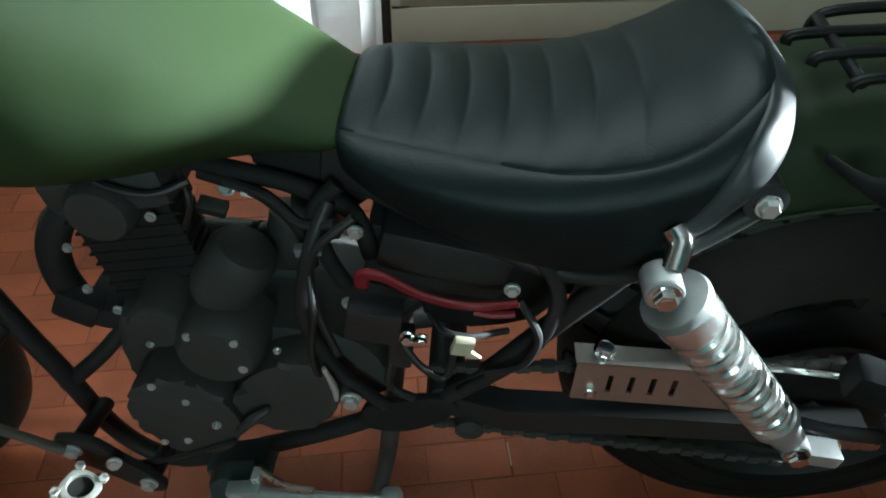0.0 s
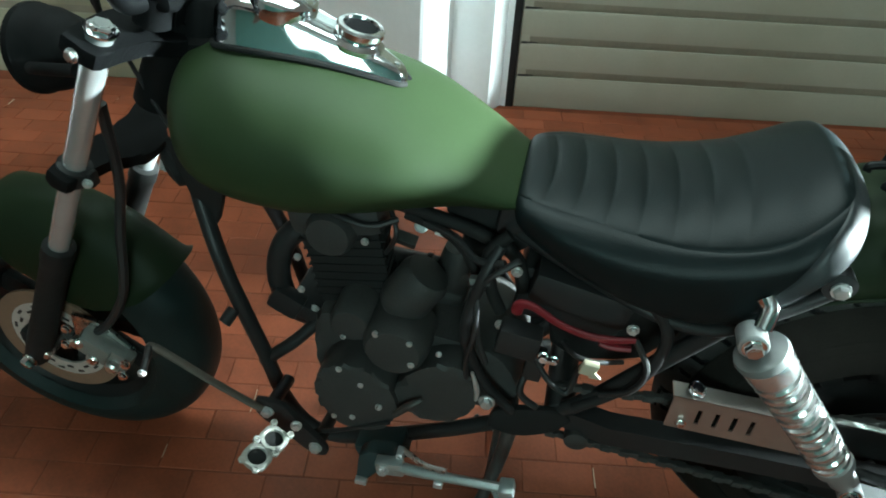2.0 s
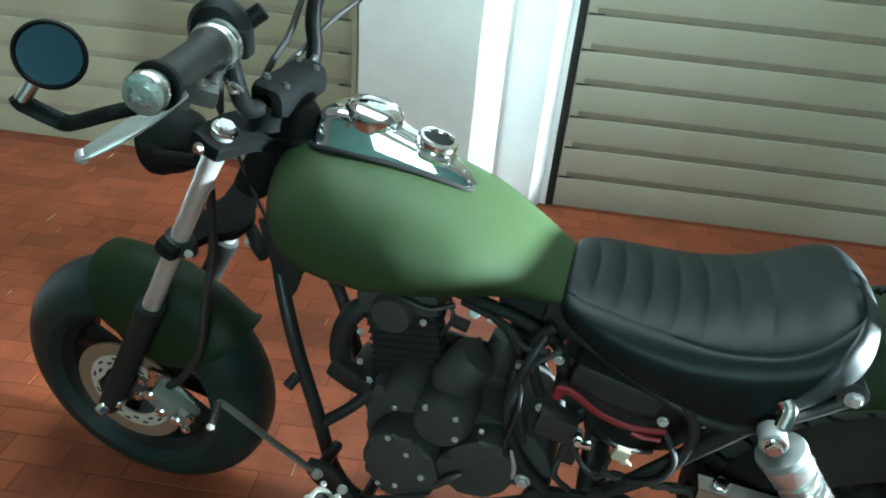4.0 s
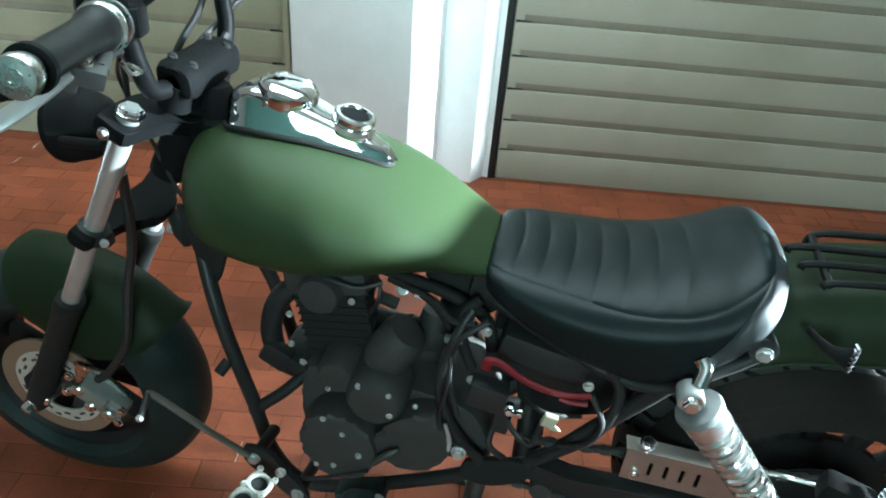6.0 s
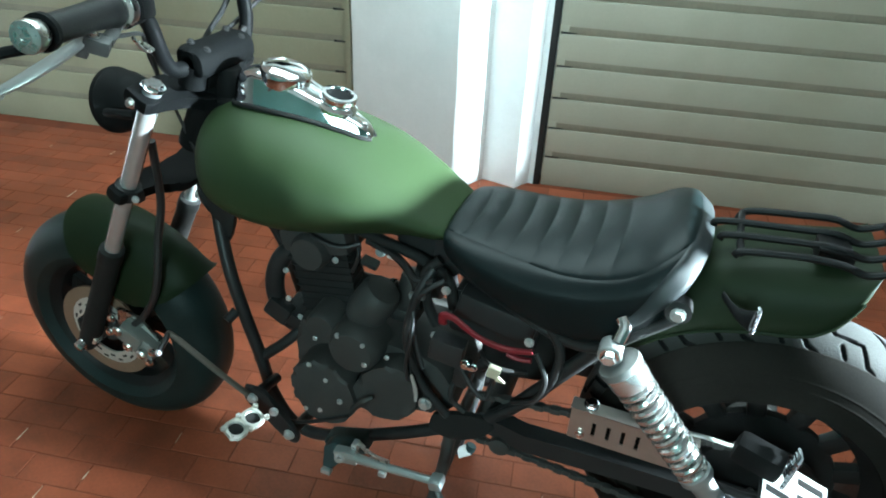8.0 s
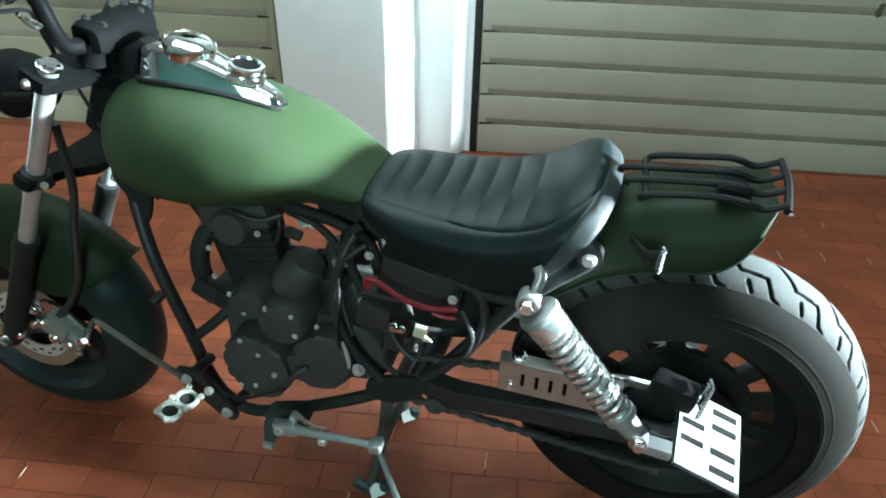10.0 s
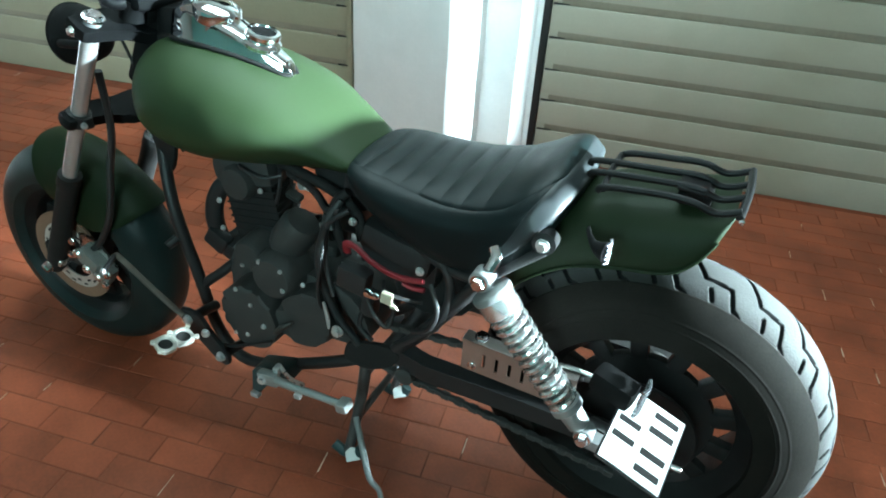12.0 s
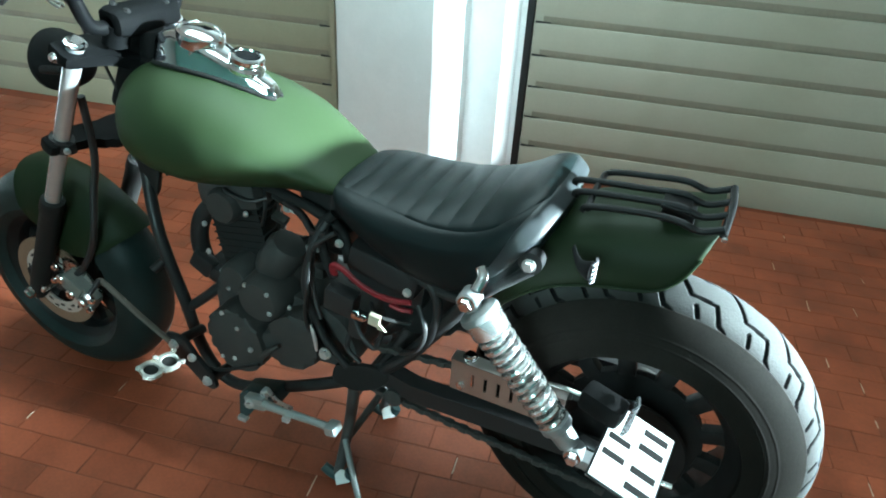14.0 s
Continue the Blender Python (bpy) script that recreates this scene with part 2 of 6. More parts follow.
def ring_loft(bm, rings, closed=True, caps=True):
    rows = [[bm.verts.new(v) for v in r] for r in rings]
    n = len(rows[0])
    for a, b in zip(rows, rows[1:]):
        for i in range(n if closed else n - 1):
            j = (i + 1) % n
            bm.faces.new((a[i], a[j], b[j], b[i]))
    if caps and closed:
        bm.faces.new(rows[0])
        bm.faces.new(rows[-1])
    return rows


def tube(bm, pts, r, seg=12, n=8, flat=1.0):
    """A round bar along a smooth line; r is one radius or one for each point given."""
    line = smooth_line(pts, n)
    rs = r if isinstance(r, (list, tuple)) else [r] * len(pts)
    rings, side = [], None
    for i, p in enumerate(line):
        d = (line[min(i + 1, len(line) - 1)] - line[max(i - 1, 0)]).normalized()
        if side is None:
            side = d.cross(Vector((0, 0, 1)) if abs(d.z) < 0.9 else Vector((0, 1, 0))).normalized()
        side = (side - d * side.dot(d)).normalized()
        up = d.cross(side)
        f = i / max(len(line) - 1, 1) * (len(rs) - 1)
        k = min(int(f), len(rs) - 2) if len(rs) > 1 else 0
        rad = rs[k] + (rs[k + 1] - rs[k]) * (f - k) if len(rs) > 1 else rs[0]
        rings.append([p + (side * math.cos(a) + up * (math.sin(a) * flat)) * rad for a in (2 * math.pi * s / seg for s in range(seg))])
    ring_loft(bm, rings)
    return bm


def axis_frame(a, b):
    """A frame with its z from a to b and its origin at a."""
    d = Vector(b) - Vector(a)
    return Matrix.Translation(a) @ d.to_track_quat("Z", "Y").to_matrix().to_4x4()


def lathe(bm, profile, m, seg=32, cap=True):
    """Turns (radius, height) about the frame's z."""
    rings = [[m @ Vector((r * math.cos(a), r * math.sin(a), h)) for a in (2 * math.pi * s / seg for s in range(seg))] for r, h in profile]
    ring_loft(bm, rings, caps=cap)
    return bm


def rod(bm, a, b, r, seg=20, bevel=0.0015):
    length = (Vector(b) - Vector(a)).length
    return lathe(bm, [(r - bevel, 0), (r, bevel), (r, length - bevel), (r - bevel, length)], axis_frame(a, b), seg)


def box(bm, size, m, bevel=0.003):
    made = bmesh.ops.create_cube(bm, size=1.0, matrix=m @ Matrix.Diagonal((*size, 1)))
    if bevel:
        edges = list({e for v in made["verts"] for e in v.link_edges})
        bmesh.ops.bevel(bm, geom=edges, offset=bevel, segments=2, affect="EDGES", profile=0.6)
    return bm


def prism(bm, poly, thick, m, bevel=0.002, round_n=0):
    """An outline (x, y) with thickness along the frame's z, centred."""
    if round_n:
        poly = [tuple(v[:2]) for v in smooth_line([(x, y, 0) for x, y in poly] + [(*poly[0], 0)], round_n)][:-1]
    low = [bm.verts.new(m @ Vector((x, y, -thick / 2))) for x, y in poly]
    top = [bm.verts.new(m @ Vector((x, y, thick / 2))) for x, y in poly]
    n = len(poly)
    faces = [bm.faces.new(low), bm.faces.new(top)]
    for i in range(n):
        faces.append(bm.faces.new((low[i], low[(i + 1) % n], top[(i + 1) % n], top[i])))
    if bevel:
        edges = list({e for f in faces[:2] for e in f.edges})
        bmesh.ops.bevel(bm, geom=edges, offset=bevel, segments=2, affect="EDGES", profile=0.6)
    return bm


SIDE = Matrix(((1, 0, 0, 0), (0, 0, -1, 0), (0, 1, 0, 0), (0, 0, 0, 1)))   # outline x, y become x, z; thickness along -y


def side_at(y):
    return Matrix.Translation((0, y, 0)) @ SIDE


def bolt(bm, p, axis, r=0.007, h=0.006, socket=True):
    """A hexagon bolt with washer, standing out from p along the axis."""
    m = axis_frame(p, Vector(p) + Vector(axis))
    lathe(bm, [(r * 1.25, -0.002), (r * 1.25, 0.0012), (r * 1.1, 0.0016)], m, 16)
    lathe(bm, [(r, 0.001), (r, h * 0.8), (r * 0.85, h)], m, 6)
    if socket:
        lathe(bm, [(r * 0.55, h * 0.9), (r * 0.55, h + 0.0006)], m, 12)
    return bm


def B():
    return bmesh.new()


def bolts(name, items, material, parent, label="", axis=(0, -1, 0), wrap=None):
    """Bolts as parts of their own: (place, radius[, axis])."""
    for k, item in enumerate(items):
        p, r = item[0], item[1]
        bm = B()
        bolt(bm, p, item[2] if len(item) > 2 else axis, r, r * 0.85)
        (wrap or part)(name, bm, material, parent, label if k == 0 else "")


# ---- setting: floor, walls, shutters ----
floor = B()
box(floor, (15.5, 8.4, 0.06), Matrix.Translation((3.2, -1.7, -0.0308)), 0)
floor = finish(floor, "floor", MORTAR, world=WALL)
tagged(floor, "red terracotta paver floor with worn mortar joints", "floor", kind="structure")


def wall_box(name, label, x0, x1, y0, y1, z0, z1, material=ROOM, category="wall"):
    bm = B()
    box(bm, (x1 - x0, y1 - y0, z1 - z0), Matrix.Translation(((x0 + x1) / 2, (y0 + y1) / 2, (z0 + z1) / 2)), 0)
    return tagged(finish(bm, name, material, world=WALL), label, category, kind="structure")


wall_box("wall_north", "plain white wall over the shutters", -4.5, 10.8, 0.10, 0.25, -0.01, 2.7)
wall_box("wall_lintel", "plain white lintel above the shutter doors", -4.5, 10.8, -0.04, 0.10, 2.35, 2.7)
# Unseen wall, coloured teal so that the chrome reflects teal.
wall_box("wall_south", "unseen wall behind the walker, teal for the chrome's reflections", -4.5, 10.8, -5.75, -5.6, -0.01, 2.7, TEAL_WALL)
wall_box("wall_west", "plain white side wall", -4.65, -4.5, -5.6, 0.1, -0.01, 2.7)
wall_box("wall_east", "plain white side wall", 10.8, 10.95, -5.6, 0.1, -0.01, 2.7)
wall_box("ceiling", "plain white ceiling slab", -4.65, 10.95, -5.75, 0.25, 2.7, 2.8, category="ceiling")


def ceiling_lamp(at, turn, sx, sy):
    lamp = tagged(new("ceiling_light"), "wide white ceiling light panel, lit", "lamp")
    lamp.matrix_world = pose(*at, 0, 0, turn)
    bm = B()
    box(bm, (sx + 0.06, sy + 0.05, 0.05), Matrix.Translation((0, 0, 0.055)), 0.006)
    part("housing", bm, WHITE_PLATE, lamp)
    bm = B()
    box(bm, (sx, sy, 0.02), Matrix.Translation((0, 0, 0.022)), 0.004)
    part("diffuser", bm, TUBE_GLOW, lamp, "glowing white diffuser")
    return lamp


ceiling_lamp((LAMP_A[0], LAMP_A[1], 2.62), 0, 2.0, 1.1)
inverse = WALL.inverted()
# Unseen wall end, added to block the grazing lamp from the shutters.
block_edge = inverse @ Vector((2.9, 1.66, 0))
wall_box("wall_stub", "unseen wall end added to keep the side lamp off the shutters", block_edge.x, block_edge.x + 0.12, block_edge.y, 0.1, -0.01, 2.7)
# Housings for the unseen lamps; none of them stands in view.
for at, to, size in ((LAMP_B, (0.0, 0.05, 0.63), 0.24), (LAMP_D, (-0.48, 1.52, 1.0), 0.16), (FILL_C, (-0.2, 0.2, 0.7), 1.10)):
    lamp = tagged(new("unseen_lamp"), "unseen square white lamp on a grey post, lit", "lamp")
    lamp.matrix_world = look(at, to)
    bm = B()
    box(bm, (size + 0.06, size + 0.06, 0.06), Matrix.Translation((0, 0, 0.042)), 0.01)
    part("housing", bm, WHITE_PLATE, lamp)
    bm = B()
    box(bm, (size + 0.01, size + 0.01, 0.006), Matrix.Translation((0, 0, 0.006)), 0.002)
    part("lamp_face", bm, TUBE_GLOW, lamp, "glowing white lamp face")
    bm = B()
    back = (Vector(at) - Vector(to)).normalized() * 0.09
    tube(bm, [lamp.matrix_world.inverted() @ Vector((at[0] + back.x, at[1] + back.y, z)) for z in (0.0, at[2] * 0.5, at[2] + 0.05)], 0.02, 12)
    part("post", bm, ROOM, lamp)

# the plastered pillar between the two shutters, its corner turned to the room
corner = [inverse @ Vector((x, y, 0)) for x, y in ((-1.05, 1.62), (-0.519, 1.497), (-0.506, 1.502), (-0.430, 1.682), (-0.268, 1.650), (-0.226, 1.731))]
outline = [(v.x, v.y) for v in corner] + [(-0.034, -0.005), (-0.034, 0.1), (-0.9, 0.1)]
bm = B()
rings = []
for k in range(28):
    z = -0.005 + k * 0.0875
    ring = []
    for i, (x, y) in enumerate(outline):
        w = noise.noise((x * 3, y * 3 + 7, z * 4)) * 0.004 if i < 6 else 0
        ring.append(Vector((x + w, y + w, z)))
    rings.append(ring)
ring_loft(bm, rings)
pillar = tagged(finish(bm, "wall_pillar", PLASTER, world=WALL, sharp=24), "white plastered pillar with a chipped corner between two shutters", "pillar", kind="structure")
bm = B()
box(bm, (0.030, 0.03, 2.35), Matrix.Translation((-0.0185, 0.010, 1.17)), 0.002)
tagged(finish(bm, "trim_guide", DARK_GAP, world=WALL), "black steel shutter guide rail", "guide rail", kind="structure")
bm = B()
box(bm, (0.022, 0.05, 2.35), Matrix.Translation((-0.905, 0.045, 1.17)), 0.002)
tagged(finish(bm, "trim_guide", DARKER_CREAM, world=WALL), "cream painted steel shutter guide rail", "guide rail", kind="structure")


def slat_mesh(width, pitch):
    """One shutter slat: its grimy foot, shade coloured in, curls inwards over the slat below, its panel is flat up to
    the next.
    """
    prof = [(0.0058, 0.0), (0.0052, 0.0012), (0.0035, 0.009), (0.0016, 0.020), (0.0003, 0.030), (-0.0008, 0.038), (-0.0014, 0.075), (-0.0010, pitch - 0.012), (-0.0006, pitch - 0.003), (0.0004, pitch - 0.0008), (0.014, pitch - 0.0008), (0.014, 0.0)]
    bm = B()
    ring_loft(bm, [[Vector((x, y, z)) for y, z in prof] for x in (0, width * 0.33, width * 0.66, width)])
    for f in bm.faces:
        c = f.calc_center_median()
        # The curled foot takes the seam colour: grime and the recess's shade together.
        if c.z < 0.026 and c.y < 0.0055:
            f.material_index = 1
    return bm


def shutter(name, label, x0, x1, base, pitch, count, foot, paint=CREAM):
    top = tagged(new(name), label, "shutter door", kind="structure")
    top.matrix_world = WALL @ pose(x0, base, 0)
    high = foot + pitch - 0.0225
    bm = B()
    box(bm, (x1 - x0, 0.03, high - 0.0012), Matrix.Translation(((x1 - x0) / 2, 0.0142, high / 2)), 0.002)
    part("bottom_bar", bm, paint, top)
    first = part("slat", slat_mesh(x1 - x0, pitch), paint, top, sharp=30)
    first.data.materials.append(SEAM)
    # Solid dark wedges stand in for the shade of the open slot ends.
    bm = B()
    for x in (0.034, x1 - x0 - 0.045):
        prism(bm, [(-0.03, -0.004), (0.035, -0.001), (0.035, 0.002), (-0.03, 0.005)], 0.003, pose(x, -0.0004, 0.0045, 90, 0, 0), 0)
    slot = part("slot", bm, DARK_GAP, first, "dark wedge in place of the open slot end's shade")
    bm = B()
    for x in (0.018, x1 - x0 - 0.018):
        box(bm, (0.036, 0.010, 0.034), Matrix.Translation((x, 0.0042, 0.0195)), 0.001)
    filler = part("end_piece", bm, paint, first)
    first.location = (0, 0, high)
    for k in range(1, count - 1):
        s = new("slat", first.data)
        s.parent, s.location = top, (0, 0, high + k * pitch)
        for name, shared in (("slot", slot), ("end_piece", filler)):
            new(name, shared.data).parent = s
    return top


shutter("door_1", "cream painted steel roller shutter, closed, slats grimy and painted darker at the seams", 0.0, 3.4, 0.0, 0.1365, 16, 0.021)
shutter("door_2", "cream painted steel roller shutter, closed, with rusty stains, darkened for its weaker light", -4.4, -0.90, 0.05, 0.1365, 16, 0.021, DARKER_CREAM)

bm = B()
prism(bm, [(0.004, -0.026), (0.013, -0.018), (0.012, 0.004), (0.017, 0.016), (0.010, 0.027), (-0.006, 0.024), (-0.009, 0.006), (-0.016, -0.008), (-0.008, -0.024)], 0.0008, WALL @ pose(1.533, -0.0016, 0.701, 90, 0, 0), 0, 3)
stain = finish(bm, "stain", mat("dark_rust_stain", (0.085, 0.075, 0.055), 0.7, vary=0.4, scale=40, bump=0.1))
stain.parent = bpy.data.objects["door_1"]
stain.matrix_parent_inverse = bpy.data.objects["door_1"].matrix_world.inverted()

# ---- the motorcycle ----
bike = tagged(new("motorcycle"), "matt olive green custom motorcycle on its centre stand, side covers off", "motorcycle")

# front end: steering turns about the head axis
HEAD = Vector((-0.50, 0, 0.90))
RAKE = Vector((0.447, 0, 0.894))
STEER = 0.0
TURN = Matrix.Translation(HEAD) @ Matrix.Rotation(radians(STEER), 4, RAKE) @ Matrix.Translation(-HEAD)


def front(name, bm, material, parent, label="", sharp=38):
    bmesh.ops.transform(bm, matrix=TURN, verts=bm.verts)
    return part(name, bm, material, parent, label, sharp)


def wheel_frame(c):
    """Frame of a wheel: local z is the axle, towards the bike's left (-y); x forward stays x."""
    return Matrix.Translation(c) @ SIDE


def tyre_profile(R, half, rim, crown=2.3, n=26):
    """Half-round section (radius, offset) from bead to bead over the crown."""
    pts = []
    for k in range(n + 1):
        a = math.pi * (k / n) - math.pi / 2
        s, c = math.sin(a), max(math.cos(a), 0.0)
        off = half * math.copysign(abs(s) ** (2 / crown), s)
        rad = rim + (R - rim) * (c ** (2 / crown))
        pts.append((rad, off))
    bead = half * 0.78
    pts[0] = (rim - 0.004, -bead)
    pts[-1] = (rim - 0.004, bead)
    return pts


def spokes(wrap, parent, m, r0, r1, holes, start, share, thick, steps=4):
    """The bars between the windows of a cast wheel, each a part."""
    pitch = 2 * math.pi / holes
    for k in range(holes):
        bm = B()
        a0 = start + k * pitch + pitch * share / 2
        a1 = start + (k + 1) * pitch - pitch * share / 2
        p = [(r0 * math.cos(a0 + (a1 - a0) * i / steps), r0 * math.sin(a0 + (a1 - a0) * i / steps)) for i in range(steps + 1)]
        q = [(r1 * math.cos(a0 + (a1 - a0) * (0.12 + 0.76 * i / steps)), r1 * math.sin(a0 + (a1 - a0) * (0.12 + 0.76 * i / steps))) for i in range(steps, -1, -1)]
        prism(bm, p + q, thick, m, 0.003)
        wrap("spoke", bm, WHEEL, parent)


# front wheel
FC = Vector((-0.857, -0.026, 0.290))
fm = wheel_frame(FC)
bm = B()
lathe(bm, [(0.190, -0.060), (0.195, -0.057), (0.192, -0.045), (0.180, -0.036), (0.176, 0), (0.180, 0.036), (0.192, 0.045), (0.195, 0.057), (0.190, 0.060),
           (0.182, 0.052), (0.170, 0.040), (0.166, 0), (0.170, -0.040), (0.182, -0.052), (0.190, -0.060)], fm, 64, False)
front_wheel = front("front_wheel", bm, WHEEL, bike, "black cast front wheel")
spokes(front, front_wheel, fm, 0.075, 0.175, 9, 0.3, 0.42, 0.02)
bm = B()
lathe(bm, tyre_profile(0.295, 0.079, 0.190), fm, 96, False)
front("tyre", bm, FRONT_RUBBER, front_wheel, "dusty black round-section tyre, its teal sheen set in the colour")
bm = B()
lathe(bm, [(0.02, -0.07), (0.032, -0.07), (0.04, -0.05), (0.075, -0.02), (0.08, 0), (0.075, 0.02), (0.04, 0.05), (0.032, 0.07), (0.02, 0.07)], fm, 32)
front("hub", bm, BLACK_MATT, front_wheel)
bm = B()
lathe(bm, [(0.098, 0.071), (0.098, 0.077), (0.128, 0.077), (0.128, 0.071), (0.098, 0.071)], fm, 64, False)
front("brake_disc_rim", bm, RUST, front_wheel, "rust-brown friction ring")
bm = B()
lathe(bm, [(0.066, 0.071), (0.066, 0.076), (0.099, 0.076), (0.099, 0.071), (0.066, 0.071)], fm, 64, False)
for k in range(30):
    a = k * math.pi / 15
    lathe(bm, [(0.005, 0.0765), (0.005, 0.0772)], fm @ Matrix.Translation((0.084 * math.cos(a), 0.084 * math.sin(a), 0)), 8)
front("brake_disc", bm, DISC, front_wheel, "drilled steel brake disc")
bm = B()
for k in range(24):
    a = k * math.pi / 12
    prism(bm, [(-0.007, -0.003), (0.007, -0.003), (0.007, 0.003), (-0.007, 0.003)], 0.001, fm @ Matrix.Rotation(a, 4, "Z") @ Matrix.Translation((0, 0.088 if k % 2 else 0.078, 0.0768)), 0)
tagged(front("disc_slot", bm, INK, front_wheel), kind="stuff")

# front mudguard
bm = B()
rings = []
GUARD_DEPTH = [(35, 0.060), (36.5, 0.100), (39, 0.132), (43, 0.155), (50, 0.170), (60, 0.18), (80, 0.162), (92, 0.14), (97, 0.12), (99, 0.10)]
for i in range(41):
    deg = 35 + 64 * i / 40
    a = radians(deg + 1)
    ring = []
    edge = next(d0 + (d1 - d0) * (deg - a0) / (a1 - a0) for (a0, d0), (a1, d1) in zip(GUARD_DEPTH, GUARD_DEPTH[1:]) if deg <= a1)
    for k in range(21):
        f = k / 20 * 2 - 1
        ang = f * 1.42
        y = 0.086 * math.sin(ang) / math.sin(1.42)
        drop = (abs(f) ** 2.4) * edge
        r = 0.326 - drop
        ring.append(FC + Vector((math.cos(a) * r, y, math.sin(a) * r)))
    inner = [p + (FC - p).normalized() * 0.004 for p in reversed(ring)]
    rings.append(ring + inner)
ring_loft(bm, rings)
front("front_mudguard", bm, GREEN_DARK, bike, "front mudguard in a darker copy of the tank green")

# fork legs
FORK_Y = 0.13


def fork_point(d, y, off=0.0):
    """A point on a fork leg, d metres down from the top yoke."""
    top = Vector((-0.546, y, 0.955))
    return top - RAKE * d + Vector((RAKE.z, 0, -RAKE.x)) * -off


for s in (-1, 1):
    y = s * FORK_Y
    bm = B()
    rod(bm, fork_point(-0.012, y), fork_point(0.45, y), 0.0175, 24)
    leg = front("fork_tube", bm, SILVER, bike, "chromed fork tube")
    bm = B()
    m = axis_frame(fork_point(0.425, y), fork_point(0.80, y))
    lathe(bm, [(0.02, -0.004), (0.026, 0), (0.027, 0.03), (0.0245, 0.036), (0.0245, 0.2), (0.026, 0.27), (0.024, 0.34), (0.016, 0.36), (0.009, 0.362)], m, 28)
    box(bm, (0.03, 0.028, 0.075), Matrix.Translation((-0.880, y, 0.308)), 0.008)
    front("fork_slider", bm, DULL, leg, "black fork slider")
    bm = B()
    bolt(bm, fork_point(-0.012, y), RAKE, 0.017, 0.009)
    front("fork_cap", bm, CHROME, leg)
    bm = B()
    bolt(bm, (-0.888, s * 0.152, 0.276), (-0.2, s, -0.2), 0.013, 0.014)
    front("axle_nut", bm, CHROME, leg)
    bm = B()
    tip = fork_point(0.785, y)
    bolt(bm, tip, (-0.3, s, -0.2), 0.009, 0.012)
    front("pinch_bolt", bm, ZINC, leg)
    bm = B()
    lathe(bm, [(0.0185, -0.016), (0.025, -0.014), (0.0255, 0.014), (0.0185, 0.016)], axis_frame(fork_point(0.245, y), fork_point(0.5, y)), 24)
    box(bm, (0.02, 0.02, 0.024), Matrix.Translation(fork_point(0.25, y) + Vector((0.026, 0, -0.004))), 0.004)
    front("fork_clamp", bm, BLACK, leg)
    bm = B()
    bolt(bm, fork_point(0.25, y) + Vector((0.03, -0.012 , -0.006)), (0.3, -1, 0), 0.006, 0.006)
    front("clamp_bolt", bm, ZINC, leg)
bm = B()
rod(bm, FC + Vector((0, -0.12, 0)), FC + Vector((0, 0.15, 0)), 0.011)
front("axle", bm, STEEL, bike)

# yokes
for d, name in ((0.014, "top_yoke"), (0.248, "bottom_yoke")):
    m = Matrix.Translation(fork_point(d, 0)) @ Matrix(((RAKE.z, 0, RAKE.x, 0), (0, 1, 0, 0), (-RAKE.x, 0, RAKE.z, 0), (0, 0, 0, 1)))
    bm = B()
    prism(bm, [(-0.032, -0.16), (0.018, -0.165), (0.028, -0.125), (0.05, -0.06), (0.085, -0.03), (0.085, 0.03), (0.05, 0.06), (0.028, 0.125), (0.018, 0.165), (-0.032, 0.16),
               (-0.03, 0.08), (-0.012, 0.0), (-0.03, -0.08)], 0.026, m, 0.006, 3)
    if name == "bottom_yoke":
        bmesh.ops.transform(bm, matrix=m @ Matrix.Diagonal((0.72, 1, 1, 1)) @ m.inverted(), verts=bm.verts)
    front(name, bm, HEAD_BLACK if name == "bottom_yoke" else RISER, bike, "black fork yoke")
bolts("yoke_bolt", [(fork_point(0.0, 0.0) + Vector((0.045, 0, 0.0)), 0.014, RAKE), (fork_point(0.014, -0.166) + Vector((-0.012, 0, 0.0)), 0.008, (-0.2, -1, 0))], STEEL, bike, "", wrap=front)
# steering head
bm = B()
a = fork_point(0.03, 0) + Vector((0.05, 0, 0.02))
rod(bm, a, a - RAKE * 0.17, 0.032, 28, 0.004)
lathe(bm, [(0.03, -0.006), (0.037, -0.004), (0.037, 0.012), (0.03, 0.014)], axis_frame(a, a - RAKE), 28)
part("steering_head", bm, HEAD_BLACK, bike)

# headlight
bm = B()
hm = axis_frame((-0.655, -0.03, 0.885), (-0.80, -0.03, 0.87)) @ Matrix.Diagonal((0.68, 0.68, 0.72, 1))
lathe(bm, [(0.005, -0.005), (0.045, 0.0), (0.072, 0.022), (0.088, 0.06), (0.094, 0.10), (0.098, 0.104), (0.098, 0.118), (0.092, 0.122)], hm, 40)
headlight = front("headlight", bm, HEAD_BLACK, bike, "round black headlight bowl")
bm = B()
lathe(bm, [(0.09, 0.119), (0.09, 0.123), (0.06, 0.137), (0.02, 0.143), (0.001, 0.144)], hm, 40)
front("lens", bm, GLASS_DARK, headlight, "clear headlight lens")
for k in (-1, 1):
    bm = B()
    tube(bm, [(-0.60, k * 0.125, 0.90), (-0.66, k * 0.09 - 0.02, 0.888), (-0.70, k * 0.065 - 0.03, 0.878)], 0.009, 10)
    front("bracket", bm, HEAD_BLACK, headlight)

# handlebar
bar_half = [(-0.498, 0.0, 1.000), (-0.503, 0.055, 0.994), (-0.510, 0.090, 0.990), (-0.514, 0.113, 1.000), (-0.515, 0.128, 1.035), (-0.520, 0.134, 1.075), (-0.520, 0.158, 1.114), (-0.500, 0.205, 1.132), (-0.465, 0.258, 1.138)]
